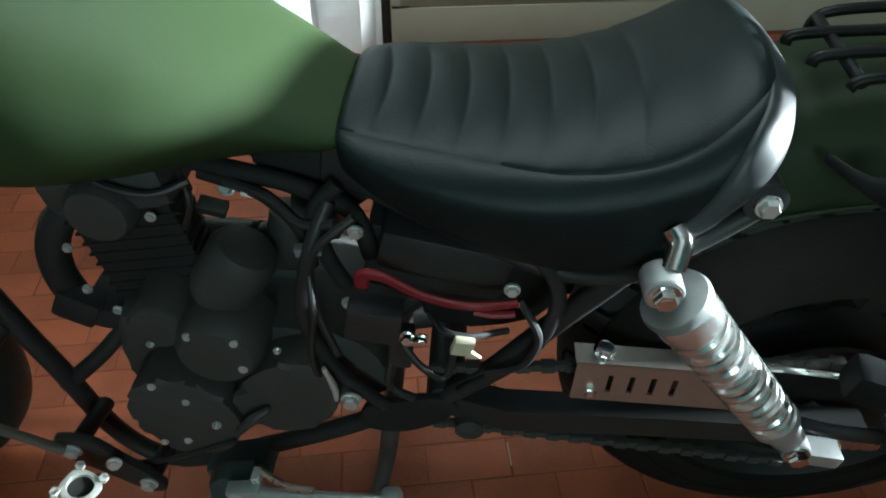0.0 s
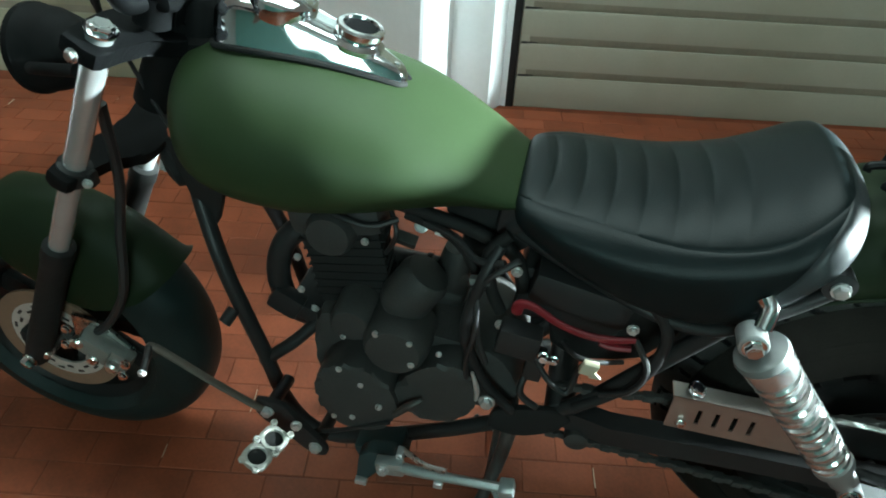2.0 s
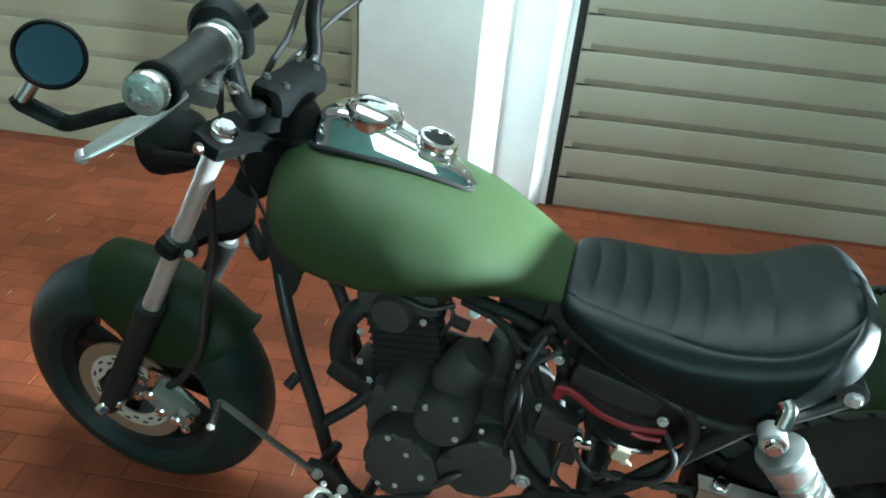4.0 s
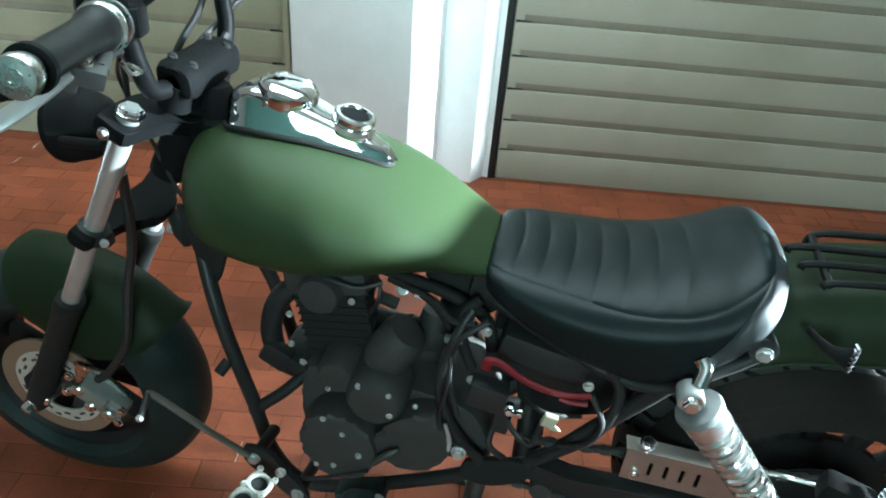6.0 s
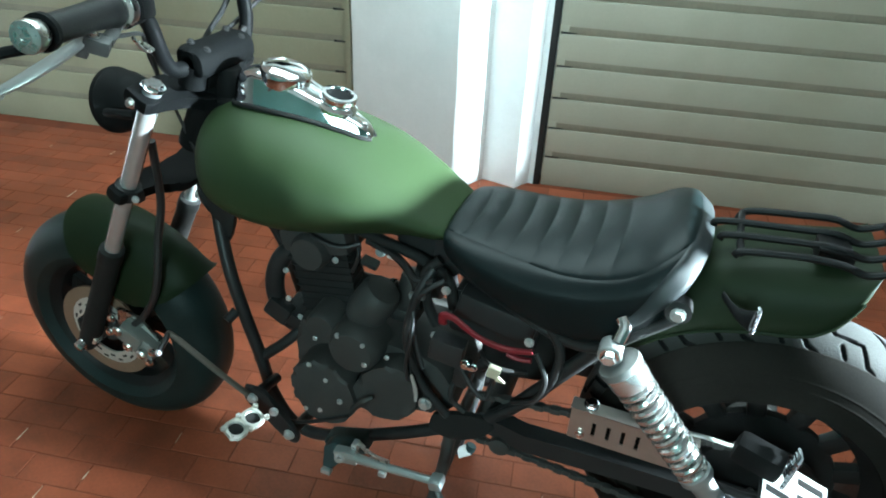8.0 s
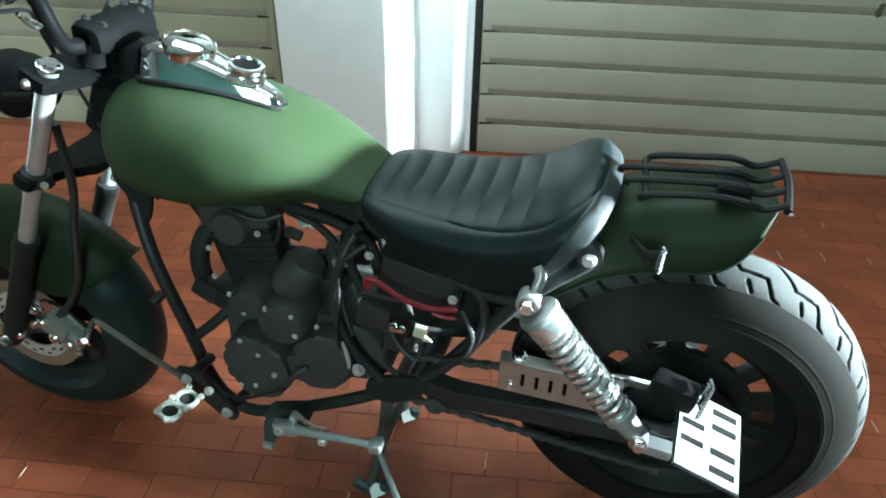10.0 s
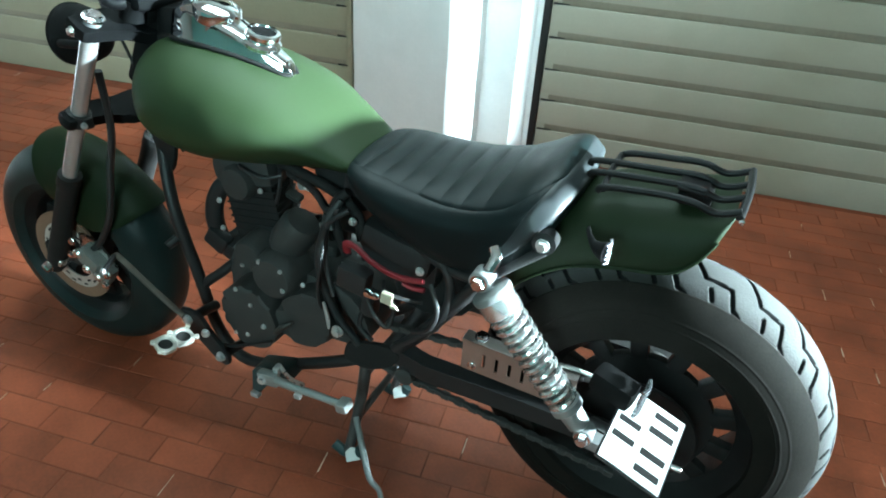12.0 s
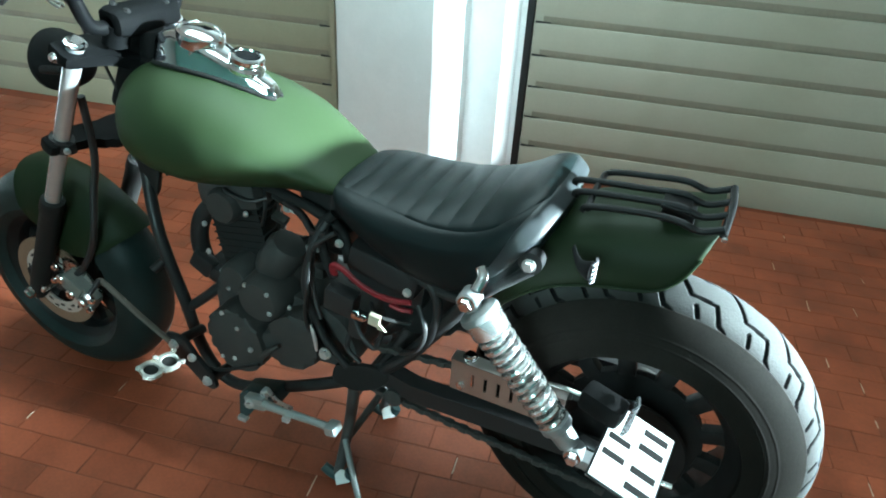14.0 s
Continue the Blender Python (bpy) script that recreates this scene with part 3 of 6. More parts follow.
grip_in, grip_out = Vector((-0.452, -0.262, 1.137)), Vector((-0.395, -0.470, 1.150))
bm = B()
left = [(x, -y, z) for x, y, z in bar_half]
tube(bm, list(reversed(left))[:-1] + bar_half, 0.0142, 16)
d = (grip_out - grip_in).normalized()
rod(bm, Vector(left[-1]) - d * 0.01, grip_out, 0.0115, 16)
right_in, right_out = Vector((grip_in.x, -grip_in.y, grip_in.z)), Vector((grip_out.x, -grip_out.y, grip_out.z))
rod(bm, Vector(bar_half[-1]), right_out, 0.0115, 16)
handlebar = front("handlebar", bm, BAR, bike, "black swept-back handlebar")
for gi, go, s in ((grip_in, grip_out, -1), (right_in, right_out, 1)):
    gm = axis_frame(gi, go)
    L = (go - gi).length
    bm = B()
    prof = [(0.013, 0.022), (0.0255, 0.024), (0.0258, 0.032), (0.0235, 0.042), (0.0208, 0.054), (0.0196, L * 0.5), (0.0190, L - 0.05), (0.0190, L - 0.040), (0.012, L - 0.038)]
    lathe(bm, prof, gm, 28)
    front("grip", bm, GRIP, handlebar, "black rubber grip")
    bm = B()
    lathe(bm, [(0.0118, L - 0.038), (0.0196, L - 0.036), (0.0200, L - 0.029), (0.0165, L - 0.0275), (0.0118, L - 0.0265)], gm, 28)
    front("grip_ring", bm, BAR, handlebar)
    bm = B()
    lathe(bm, [(0.0125, 0.008), (0.0265, 0.009), (0.0285, 0.012), (0.0285, 0.017), (0.0265, 0.022), (0.0125, 0.023)], gm, 28)
    front("grip_collar", bm, STEEL, handlebar, "bright metal collar")
    bm = B()
    lathe(bm, [(0.0115, L - 0.026), (0.0176, L - 0.024), (0.0205, L - 0.012), (0.0205, L - 0.0015), (0.0192, L + 0.0003), (0.0088, L + 0.0010), (0.0086, L + 0.0028), (0.0055, L + 0.0028), (0.005, L + 0.001), (0.001, L + 0.001)], gm, 32)
    front("bar_end", bm, STEEL, handlebar, "turned aluminium bar end weight")
    bm = B()
    m = gm @ Matrix.Translation((0, 0, -0.024))
    lathe(bm, [(0.014, -0.03), (0.027, -0.027), (0.03, -0.01), (0.03, 0.008), (0.026, 0.02), (0.014, 0.022)], m, 20)
    box(bm, (0.03, 0.035, 0.04), m @ Matrix.Translation((0.02, 0.0, 0.0)), 0.006)
    box(bm, (0.022, 0.024, 0.03), m @ Matrix.Translation((-0.012, 0.028, -0.002)), 0.005)
    lathe(bm, [(0.004, -0.002), (0.030, 0.0), (0.038, 0.012), (0.038, 0.030), (0.030, 0.042), (0.010, 0.046)], m @ Matrix.Translation((-0.004, 0.012, -0.028)), 24)
    housing = front("switch_housing", bm, BAR, handlebar, "black switch housing")
    bm = B()
    rod(bm, m @ Vector((0.024, 0.02, -0.02)), m @ Vector((0.045, 0.036, -0.026)), 0.0115, 18)
    front("switch_button", bm, BAR, housing)
    bm = B()
    lathe(bm, [(0.014, 0), (0.031, 0.0008), (0.031, 0.003), (0.014, 0.004)], m @ Matrix.Translation((0, 0, 0.02)), 28)
    front("clamp_ring", bm, CHROME, housing, "thin bright clamp ring")

# clutch lever and perch
bm = B()
tube(bm, [(-0.437, -0.350, 1.113), (-0.452, -0.385, 1.096), (-0.473, -0.416, 1.078), (-0.494, -0.438, 1.064), (-0.503, -0.446, 1.058)], [0.012, 0.0145, 0.0145, 0.0115, 0.008], 12, flat=0.5)
lathe(bm, [(0.003, -0.007), (0.007, -0.005), (0.0078, 0.0), (0.007, 0.005), (0.003, 0.007)], axis_frame((-0.503, -0.446, 1.057), (-0.49, -0.47, 1.045)), 16)
lever = front("clutch_lever", bm, LEVER_ALU, bike, "polished aluminium clutch lever")
bm = B()
box(bm, (0.034, 0.030, 0.022), pose(-0.425, -0.340, 1.108, 10, 20, 35), 0.004)
box(bm, (0.016, 0.020, 0.016), pose(-0.441, -0.352, 1.100, 10, 20, 35), 0.003)
tube(bm, [(-0.420, -0.330, 1.108), (-0.435, -0.300, 1.112), (-0.452, -0.268, 1.124)], [0.010, 0.009, 0.010], 12)
front("lever_perch", bm, DARK_GREY, lever, "dark grey lever bracket")
bm = B()
bolt(bm, (-0.424, -0.344, 1.120), (0.2, -0.2, 1), 0.0065, 0.007)
front("pivot_bolt", bm, STEEL, lever)
bm = B()
tube(bm, [(-0.462, -0.236, 1.086), (-0.470, -0.214, 1.064), (-0.478, -0.196, 1.054), (-0.462, -0.200, 1.060), (-0.460, -0.226, 1.078)], 0.003, 8)
front("cable_stay", bm, STEEL, lever, "bent bright wire stay")

# handlebar clamps
clamp = None
for k in (-1, 1):
    bm = B()
    lathe(bm, [(0.012, -0.021), (0.022, -0.020), (0.0245, -0.015), (0.0245, 0.015), (0.022, 0.020), (0.012, 0.021)], axis_frame((-0.498, k * 0.062, 1.000), (-0.498, k * 0.062 + 0.1, 1.000)), 20)
    tube(bm, [(-0.512, k * 0.062, 0.955), (-0.505, k * 0.062, 0.975), (-0.498, k * 0.062, 0.995)], [0.026, 0.024, 0.026], 16)
    ob = front("riser", bm, RISER, bike, "scuffed grey-black handlebar clamp")
    clamp = clamp or ob
bm = B()
rings = []
for y, w, h in ((-0.083, 0.018, 0.016), (-0.080, 0.026, 0.022), (-0.066, 0.030, 0.026), (0.0, 0.029, 0.025), (0.066, 0.030, 0.026), (0.080, 0.026, 0.022), (0.083, 0.018, 0.016)):
    rings.append([Vector((-0.496 + w * math.copysign(abs(math.cos(a)) ** 0.6, math.cos(a)), y, 1.000 + h * math.copysign(abs(math.sin(a)) ** 0.6, math.sin(a)) - 0.25 * w * math.cos(a))) for a in (2 * math.pi * k / 28 for k in range(28))])
ring_loft(bm, rings)
front("riser_cap", bm, RISER, clamp)
bm = B()
lathe(bm, [(0.020, -0.05), (0.040, -0.045), (0.040, -0.006), (0.030, 0.0), (0.028, 0.040), (0.022, 0.050)], axis_frame((-0.478, 0, 0.925), (-0.470, 0, 1.025)), 24)
box(bm, (0.045, 0.10, 0.03), pose(-0.505, 0, 0.962, 0, 20, 0), 0.008)
front("stem_nut", bm, HEAD_BLACK, clamp)
bolts("riser_bolt", [((-0.494 + k * 0.016, j * 0.052, 1.0245 - k * 0.005), 0.006) for j in (-1, 1) for k in (-1, 1)], BLACK, clamp, axis=(0.25, 0, 1), wrap=front)

# bar-end mirror
bm = B()
e = grip_out
tube(bm, [e - d * 0.031 + Vector((0.0, 0.0, -0.016)), (-0.425, -0.482, 1.131), (-0.468, -0.478, 1.113), (-0.478, -0.478, 1.110), (-0.488, -0.479, 1.111), (-0.514, -0.491, 1.128), (-0.517, -0.493, 1.134)],
     [0.012, 0.0105, 0.010, 0.010, 0.010, 0.010, 0.0085], 10, 2, flat=0.6)
lathe(bm, [(0.013, -0.006), (0.024, -0.005), (0.024, 0.003), (0.013, 0.004)], axis_frame(e - d * 0.031, e), 24)
mirror = front("mirror", bm, BAR, bike, "black bar-end mirror, the glass coloured blue")
mc = Vector((-0.489, -0.471, 1.172))
mn = Vector((0.62, -0.70, 0.33)).normalized()
bm = B()
rod(bm, (-0.516, -0.492, 1.128), mc + Vector((-0.012, -0.012, -0.022)), 0.0065, 12)
front("stem", bm, STEEL, mirror)
bm = B()
mm = axis_frame(mc, mc + mn) @ Matrix.Diagonal((0.68, 0.68, 0.8, 1))
lathe(bm, [(0.004, -0.022), (0.03, -0.018), (0.044, -0.004), (0.0465, 0.004), (0.043, 0.008), (0.039, 0.003)], mm, 40)
front("mirror_shell", bm, BAR, mirror)
bm = B()
lathe(bm, [(0.0395, 0.002), (0.0395, 0.0042), (0.001, 0.0046)], mm, 40)
front("mirror_glass", bm, MIRROR, mirror, "mirror glass, its blue set in the base colour")

# cables at the bars
for pts, r in (([(-0.435, -0.318, 1.112), (-0.462, -0.26, 1.095), (-0.50, -0.18, 1.075), (-0.55, -0.12, 1.04), (-0.60, -0.06, 0.98), (-0.59, -0.03, 0.88), (-0.54, -0.03, 0.76), (-0.47, -0.03, 0.66)], 0.0035),
               ([(-0.60, 0.03, 0.92), (-0.575, 0.07, 1.0), (-0.555, 0.11, 1.05), (-0.55, 0.15, 1.10), (-0.54, 0.19, 1.16)], 0.006),
               ([(-0.50, 0.10, 1.025), (-0.52, 0.06, 0.98), (-0.57, 0.02, 0.92), (-0.56, 0.0, 0.80)], 0.006),
               ([(-0.57, 0.03, 0.94), (-0.55, 0.08, 1.0), (-0.53, 0.12, 1.03), (-0.50, 0.17, 1.07), (-0.47, 0.22, 1.10)], 0.005),
               ([(-0.47, 0.22, 1.10), (-0.43, 0.25, 1.13), (-0.41, 0.29, 1.165), (-0.43, 0.315, 1.19)], 0.0035),
               ([(-0.60, -0.10, 0.84), (-0.62, -0.085, 0.70), (-0.64, -0.095, 0.60), (-0.655, -0.115, 0.48), (-0.70, -0.12, 0.40), (-0.74, -0.12, 0.36)], 0.0085),
               ([(-0.50, -0.20, 1.12), (-0.53, -0.14, 1.08), (-0.56, -0.10, 1.03), (-0.60, -0.05, 0.94)], 0.0045)):
    bm = B()
    tube(bm, pts, r, 8)
    part("cable", bm, WIRE, bike, "black control cable")
# lower yoke harness block and horn
bm = B()
lathe(bm, [(0.01, -0.012), (0.036, -0.01), (0.04, 0), (0.036, 0.01), (0.012, 0.016)], axis_frame((-0.60, 0.03, 0.66), (-0.66, -0.03, 0.64)), 24)
part("horn", bm, DULL, bike, "small black horn")
bm = B()
bolt(bm, (-0.61, 0.02, 0.665), (-0.6, -0.6, 0.3), 0.01, 0.008)
part("horn_bolt", bm, ZINC, bike)

# brake caliper on the left slider
def low_front(name, bm, material, parent, label="", sharp=38):
    bmesh.ops.transform(bm, matrix=Matrix.Translation((0.012, -0.02, -0.02)), verts=bm.verts)
    return front(name, bm, material, parent, label, sharp)


bm = B()
box(bm, (0.108, 0.032, 0.062), pose(-0.742, -0.106, 0.340, 0, 35, 0), 0.012)
box(bm, (0.066, 0.048, 0.044), pose(-0.752, -0.106, 0.358, 0, 35, 0), 0.010)
caliper = low_front("brake_caliper", bm, CALIPER, bike, "bare aluminium brake caliper")
for x, z in ((-0.775, 0.375), (-0.755, 0.335), (-0.72, 0.322)):
    bm = B()
    lathe(bm, [(0.004, 0), (0.013, 0.001), (0.013, 0.012), (0.009, 0.016)], axis_frame((x, -0.12, z), (x, -0.2, z)), 16)
    low_front("piston_boss", bm, STEEL, caliper)
bm = B()
prism(bm, [(-0.80, 0.41), (-0.74, 0.40), (-0.69, 0.34), (-0.70, 0.31), (-0.78, 0.31), (-0.81, 0.345)], 0.008, side_at(-0.092), 0.002)
low_front("caliper_bracket", bm, STEEL, caliper)
bolts("caliper_bolt", [((x, -0.125, z), 0.008) for x, z in ((-0.789, 0.405), (-0.805, 0.36), (-0.705, 0.30), (-0.69, 0.335))], CHROME, caliper, "", (0, -1, 0.1), low_front)

# ---- fuel tank ----
TANK = [(-0.508, 0.038, 0.868, 0.800), (-0.501, 0.086, 0.894, 0.770), (-0.483, 0.124, 0.912, 0.746), (-0.447, 0.155, 0.924, 0.726), (-0.39, 0.172, 0.928, 0.713), (-0.32, 0.177, 0.922, 0.709),
        (-0.25, 0.175, 0.909, 0.711), (-0.18, 0.163, 0.888, 0.714), (-0.135, 0.150, 0.868, 0.714), (-0.095, 0.133, 0.847, 0.714), (-0.055, 0.117, 0.824, 0.716), (-0.02, 0.103, 0.802, 0.721), (0.002, 0.092, 0.788, 0.730)]
# x, share of the height at which the section is widest, fullness of the flank under that line
FLANK = [(-0.52, 0.42, 2.5), (-0.30, 0.43, 2.4), (-0.20, 0.50, 2.0), (-0.13, 0.58, 1.55), (-0.07, 0.64, 1.35), (0.01, 0.66, 1.4)]


def table(rows, x):
    """The row's other values at x, smoothly between the rows."""
    if x <= rows[0][0]:
        return rows[0][1:]
    for a, b in zip(rows, rows[1:]):
        if x <= b[0]:
            t = (x - a[0]) / (b[0] - a[0])
            return [p + (q - p) * t for p, q in zip(a[1:], b[1:])]
    return rows[-1][1:]


def tank_ring(x, n=56, grow=0.0):
    w, zt, zb = table(TANK_FINE, x)
    share, full = table(FLANK, x)
    zc = zb + (zt - zb) * share
    out = []
    for k in range(n):
        a = 2 * math.pi * k / n
        c, s = math.cos(a), math.sin(a)
        up = s >= 0
        e = 2 / (2.15 if up else full)
        y = (w + grow) * math.copysign(abs(c) ** e, c)
        z = zc + ((zt - zc) if up else (zc - zb)) * math.copysign(abs(s) ** e, s)
        out.append(Vector((x, y, z)))
    return out


line_w = smooth_line([(x, w, zt) for x, w, zt, zb in TANK], 6)
line_b = smooth_line([(x, zb, 0) for x, w, zt, zb in TANK], 6)
TANK_FINE = [(a.x, a.y, a.z, b.y) for a, b in zip(line_w, line_b)]
bm = B()
ring_loft(bm, [tank_ring(row[0]) for row in TANK_FINE])
fuel_tank = part("fuel_tank", bm, GREEN, bike, "matt olive green teardrop fuel tank", 60)
bm = B()
prism(bm, [(-0.47, 0.775), (-0.40, 0.725), (-0.2, 0.712), (-0.03, 0.745), (-0.02, 0.765), (-0.2, 0.75), (-0.4, 0.76)], 0.05, side_at(0), 0.004)
part("tank_tunnel", bm, BLACK, fuel_tank)

# chromed console on the tank
CONSOLE = [(-0.447, 0.030, 0.012), (-0.435, 0.046, 0.050), (-0.40, 0.054, 0.062), (-0.35, 0.053, 0.057), (-0.30, 0.045, 0.043), (-0.25, 0.037, 0.033), (-0.21, 0.027, 0.025), (-0.185, 0.019, 0.018), (-0.176, 0.008, 0.008)]
bm = B()
rings = []
for p in smooth_line(CONSOLE, 5):
    zt = table(TANK_FINE, p.x)[1]
    w, h = p.y, p.z
    ring = []
    for y, z in ((-1.0, -0.02), (-1.0, 0.0), (-0.98, h * 0.14), (-0.80, h * 0.80), (-0.72, h * 0.94), (-0.55, h), (0, h * 1.02), (0.55, h), (0.72, h * 0.94), (0.80, h * 0.80), (0.98, h * 0.14), (1.0, 0.0), (1.0, -0.02)):
        ring.append(Vector((p.x, y * w, zt + z)))
    rings.append(ring)
ring_loft(bm, rings)
console = part("console", bm, CONSOLE_CHROME, fuel_tank, "chromed tank console with gauge", 50)
bm = B()
edge = []
for s in (-1, 1):
    pts = [Vector((p.x, s * (p.y + 0.001), table(TANK_FINE, p.x)[1] + 0.0015 - 0.35 * p.y * p.y)) for p in smooth_line(CONSOLE, 2)]
    tube(bm, pts, 0.0045, 8, 1)
part("console_gasket", bm, DULL, console, "black rubber gasket")
slope = Vector((0.26, 0, 1)).normalized()


def on_console(x, h):
    return Vector((x, 0, table(TANK_FINE, x)[1] + h))


bm = B()
g = axis_frame(on_console(-0.352, 0.046), on_console(-0.352, 0.046) + slope)
lathe(bm, [(0.046, -0.006), (0.048, 0.01), (0.0465, 0.018), (0.043, 0.021), (0.040, 0.0185)], g, 44)
gauge = part("gauge_bezel", bm, CHROME, console, "round chromed speedometer bezel")
bm = B()
lathe(bm, [(0.0405, 0.0165), (0.0405, 0.018), (0.036, 0.0215), (0.028, 0.0245), (0.016, 0.0265), (0.001, 0.0272)], g, 44)
part("gauge_glass", bm, CONSOLE_CHROME, console, "bright reflecting gauge glass")
bm = B()
g = axis_frame(on_console(-0.247, 0.027), on_console(-0.247, 0.027) + slope)
lathe(bm, [(0.036, -0.004), (0.0375, 0.004), (0.033, 0.008), (0.031, 0.010), (0.0305, 0.014), (0.0335, 0.017), (0.0335, 0.024), (0.031, 0.027), (0.0255, 0.0275), (0.024, 0.024), (0.001, 0.0235)], g, 40)
part("filler_cap", bm, CHROME, console, "polished filler cap ring")
bm = B()
lathe(bm, [(0.0236, 0.0238), (0.0236, 0.0243), (0.001, 0.0248)], g, 36)
part("cap_disc", bm, RISER, console)
bm = B()
bolt(bm, on_console(-0.192, 0.0165), slope, 0.0065, 0.005)
part("console_bolt", bm, CHROME, console)

# ---- seat ----
# x, half width, height of the widest line, crown height, half width at the base, base height, share of the width under the pleats
SEAT = [(0.000, 0.075, 0.768, 0.780, 0.06, 0.752, 0.85), (0.010, 0.108, 0.770, 0.793, 0.09, 0.742, 0.80), (0.05, 0.136, 0.762, 0.797, 0.112, 0.726, 0.76), (0.10, 0.151, 0.750, 0.797, 0.126, 0.704, 0.75),
        (0.16, 0.161, 0.741, 0.799, 0.134, 0.682, 0.79), (0.22, 0.166, 0.741, 0.806, 0.136, 0.666, 0.84), (0.28, 0.167, 0.750, 0.822, 0.134, 0.664, 0.87), (0.33, 0.167, 0.768, 0.844, 0.134, 0.685, 0.87),
        (0.365, 0.163, 0.788, 0.866, 0.138, 0.720, 0.82), (0.392, 0.150, 0.804, 0.876, 0.134, 0.756, 0.74), (0.412, 0.126, 0.822, 0.868, 0.112, 0.788, 0.62), (0.425, 0.092, 0.834, 0.856, 0.080, 0.812, 0.35), (0.431, 0.05, 0.838, 0.846, 0.04, 0.825, 0.1)]
PLEAT_0, PLEAT_STEP, PLEAT_END = 0.048, 0.0425, 0.33

l1 = smooth_line([(r[0], r[1], r[2]) for r in SEAT], 8)
l2 = smooth_line([(r[0], r[3], r[4]) for r in SEAT], 8)
l3 = smooth_line([(r[0], r[5], r[6]) for r in SEAT], 8)
SEAT_FINE = [(a.x, a.y, a.z, b.y, b.z, c.y, c.z) for a, b, c in zip(l1, l2, l3)]


def seat_values(x):
    return table(SEAT_FINE, x)


def seat_arc(x, share):
    """A point of the padded section at a share (-1 to 1) of the half width, over the crown."""
    w, zf, zt = seat_values(x)[:3]
    c = abs(share) ** (1 / 0.86)
    return Vector((x, w * share, zf + (zt - zf) * max(0.0, 1 - c * c) ** 0.45))


def seat_top():
    """The pleated pad between the seams."""
    rings = []
    for i in range(211):
        x = SEAT[0][0] + (SEAT[-1][0] - SEAT[0][0]) * i / 210
        q = seat_values(x)[5]
        ring = []
        for k in range(45):
            f = (k / 44 * 2 - 1)
            p = seat_arc(x, f * q)
            bow = x + 0.012 * f * f
            depth = 0.0
            if PLEAT_0 - 0.02 < bow < PLEAT_END:
                u = ((bow - PLEAT_0) / PLEAT_STEP) % 1.0
                depth = 0.0042 * (1 - abs(math.sin(math.pi * u)) ** 0.7) * (1 - 0.8 * abs(f) ** 2)
                depth *= min(1.0, (PLEAT_END - bow) / 0.03, max(0, bow - PLEAT_0 + 0.02) / 0.02)
            edge = max(0.0, (abs(f) - 0.955) / 0.045)
            p.z -= depth + 0.001 * edge ** 2
            ring.append(p)
        a, b = ring[0].copy(), ring[-1].copy()
        a.z -= 0.015
        b.z -= 0.015
        rings.append(ring + [b, a])
    bm = B()
    ring_loft(bm, rings)
    return bm


def seat_side():
    """The smooth side panel: from the seam over the widest line down to the base."""
    rings = []
    for i in range(221):
        x = SEAT[0][0] + (SEAT[-1][0] - SEAT[0][0]) * i / 220
        w, zf, zt, wb, zb, q = seat_values(x)
        half = []
        for k in range(13):
            f = k / 12
            p = seat_arc(x, min(q + (1 - q) * f ** 0.55, 1.0))
            lip = -0.001 * (1 - f * 6) ** 2 if f < 1 / 6 else 0.0
            half.append((p.y, p.z + lip))
        for k in range(1, 9):
            f = k / 8
            half.append((wb + (w - wb) * math.cos(f * math.pi / 2) ** 0.7, zf + (zb - zf) * math.sin(f * math.pi / 2)))
        half.append((wb - 0.02, zb - 0.004))
        rings.append([Vector((x, y, z)) for y, z in half] + [Vector((x, -y, z)) for y, z in reversed(half)])
    bm = B()
    ring_loft(bm, rings)
    return bm


seat = part("seat", seat_top(), VINYL, bike, "black pleated vinyl solo seat", 60)
part("seat_side", seat_side(), VINYL, seat, "smooth black vinyl seat side", 60)
bm = B()
box(bm, (0.06, 0.15, 0.075), pose(0.008, 0, 0.735, 0, 8, 0), 0.015)
part("seat_nose", bm, PLASTIC, seat)
# the broad smooth roll round the seat's back
low = [(0.295, -0.152, 0.688), (0.345, -0.168, 0.733), (0.385, -0.168, 0.783), (0.413, -0.143, 0.815), (0.429, -0.095, 0.838), (0.435, -0.04, 0.846)]
top = [(0.300, -0.153, 0.698), (0.343, -0.163, 0.762), (0.372, -0.155, 0.822), (0.393, -0.122, 0.852), (0.404, -0.075, 0.864), (0.407, -0.03, 0.868)]
low, top = [low + [(x, -y, z) for x, y, z in reversed(low)] for low in (low, top)]
low, top = smooth_line(low, 16), smooth_line(top, 16)
bm = B()
rings = []
for i, (p, q) in enumerate(zip(low, top)):
    along = low[min(i + 1, len(low) - 1)] - low[max(i - 1, 0)]
    n = along.cross(q - p).normalized()
    wide = (q - p).length
    ring = [p - n * 0.02]
    for k in range(21):
        f = k / 20
        ring.append(p + (q - p) * f + n * (min(0.007, wide * 0.10) * (1 - (2 * f - 1) ** 4)))
    ring.append(q - n * 0.02)
    rings.append(ring)
ring_loft(bm, rings)
part("seat_back_roll", bm, PAN, seat, "smooth glossy black roll round the seat back", 60)
bm = B()
tube(bm, [(0.30, -0.135, 0.676), (0.325, -0.14, 0.686), (0.345, -0.142, 0.702)], [0.002, 0.0035, 0.002], 8)
part("pan_edge", bm, STEEL, seat, "bare metal edge of the seat pan")

# ---- rear wheel ----
RC = Vector((0.612, 0, 0.391))
rm = wheel_frame(RC)
bm = B()
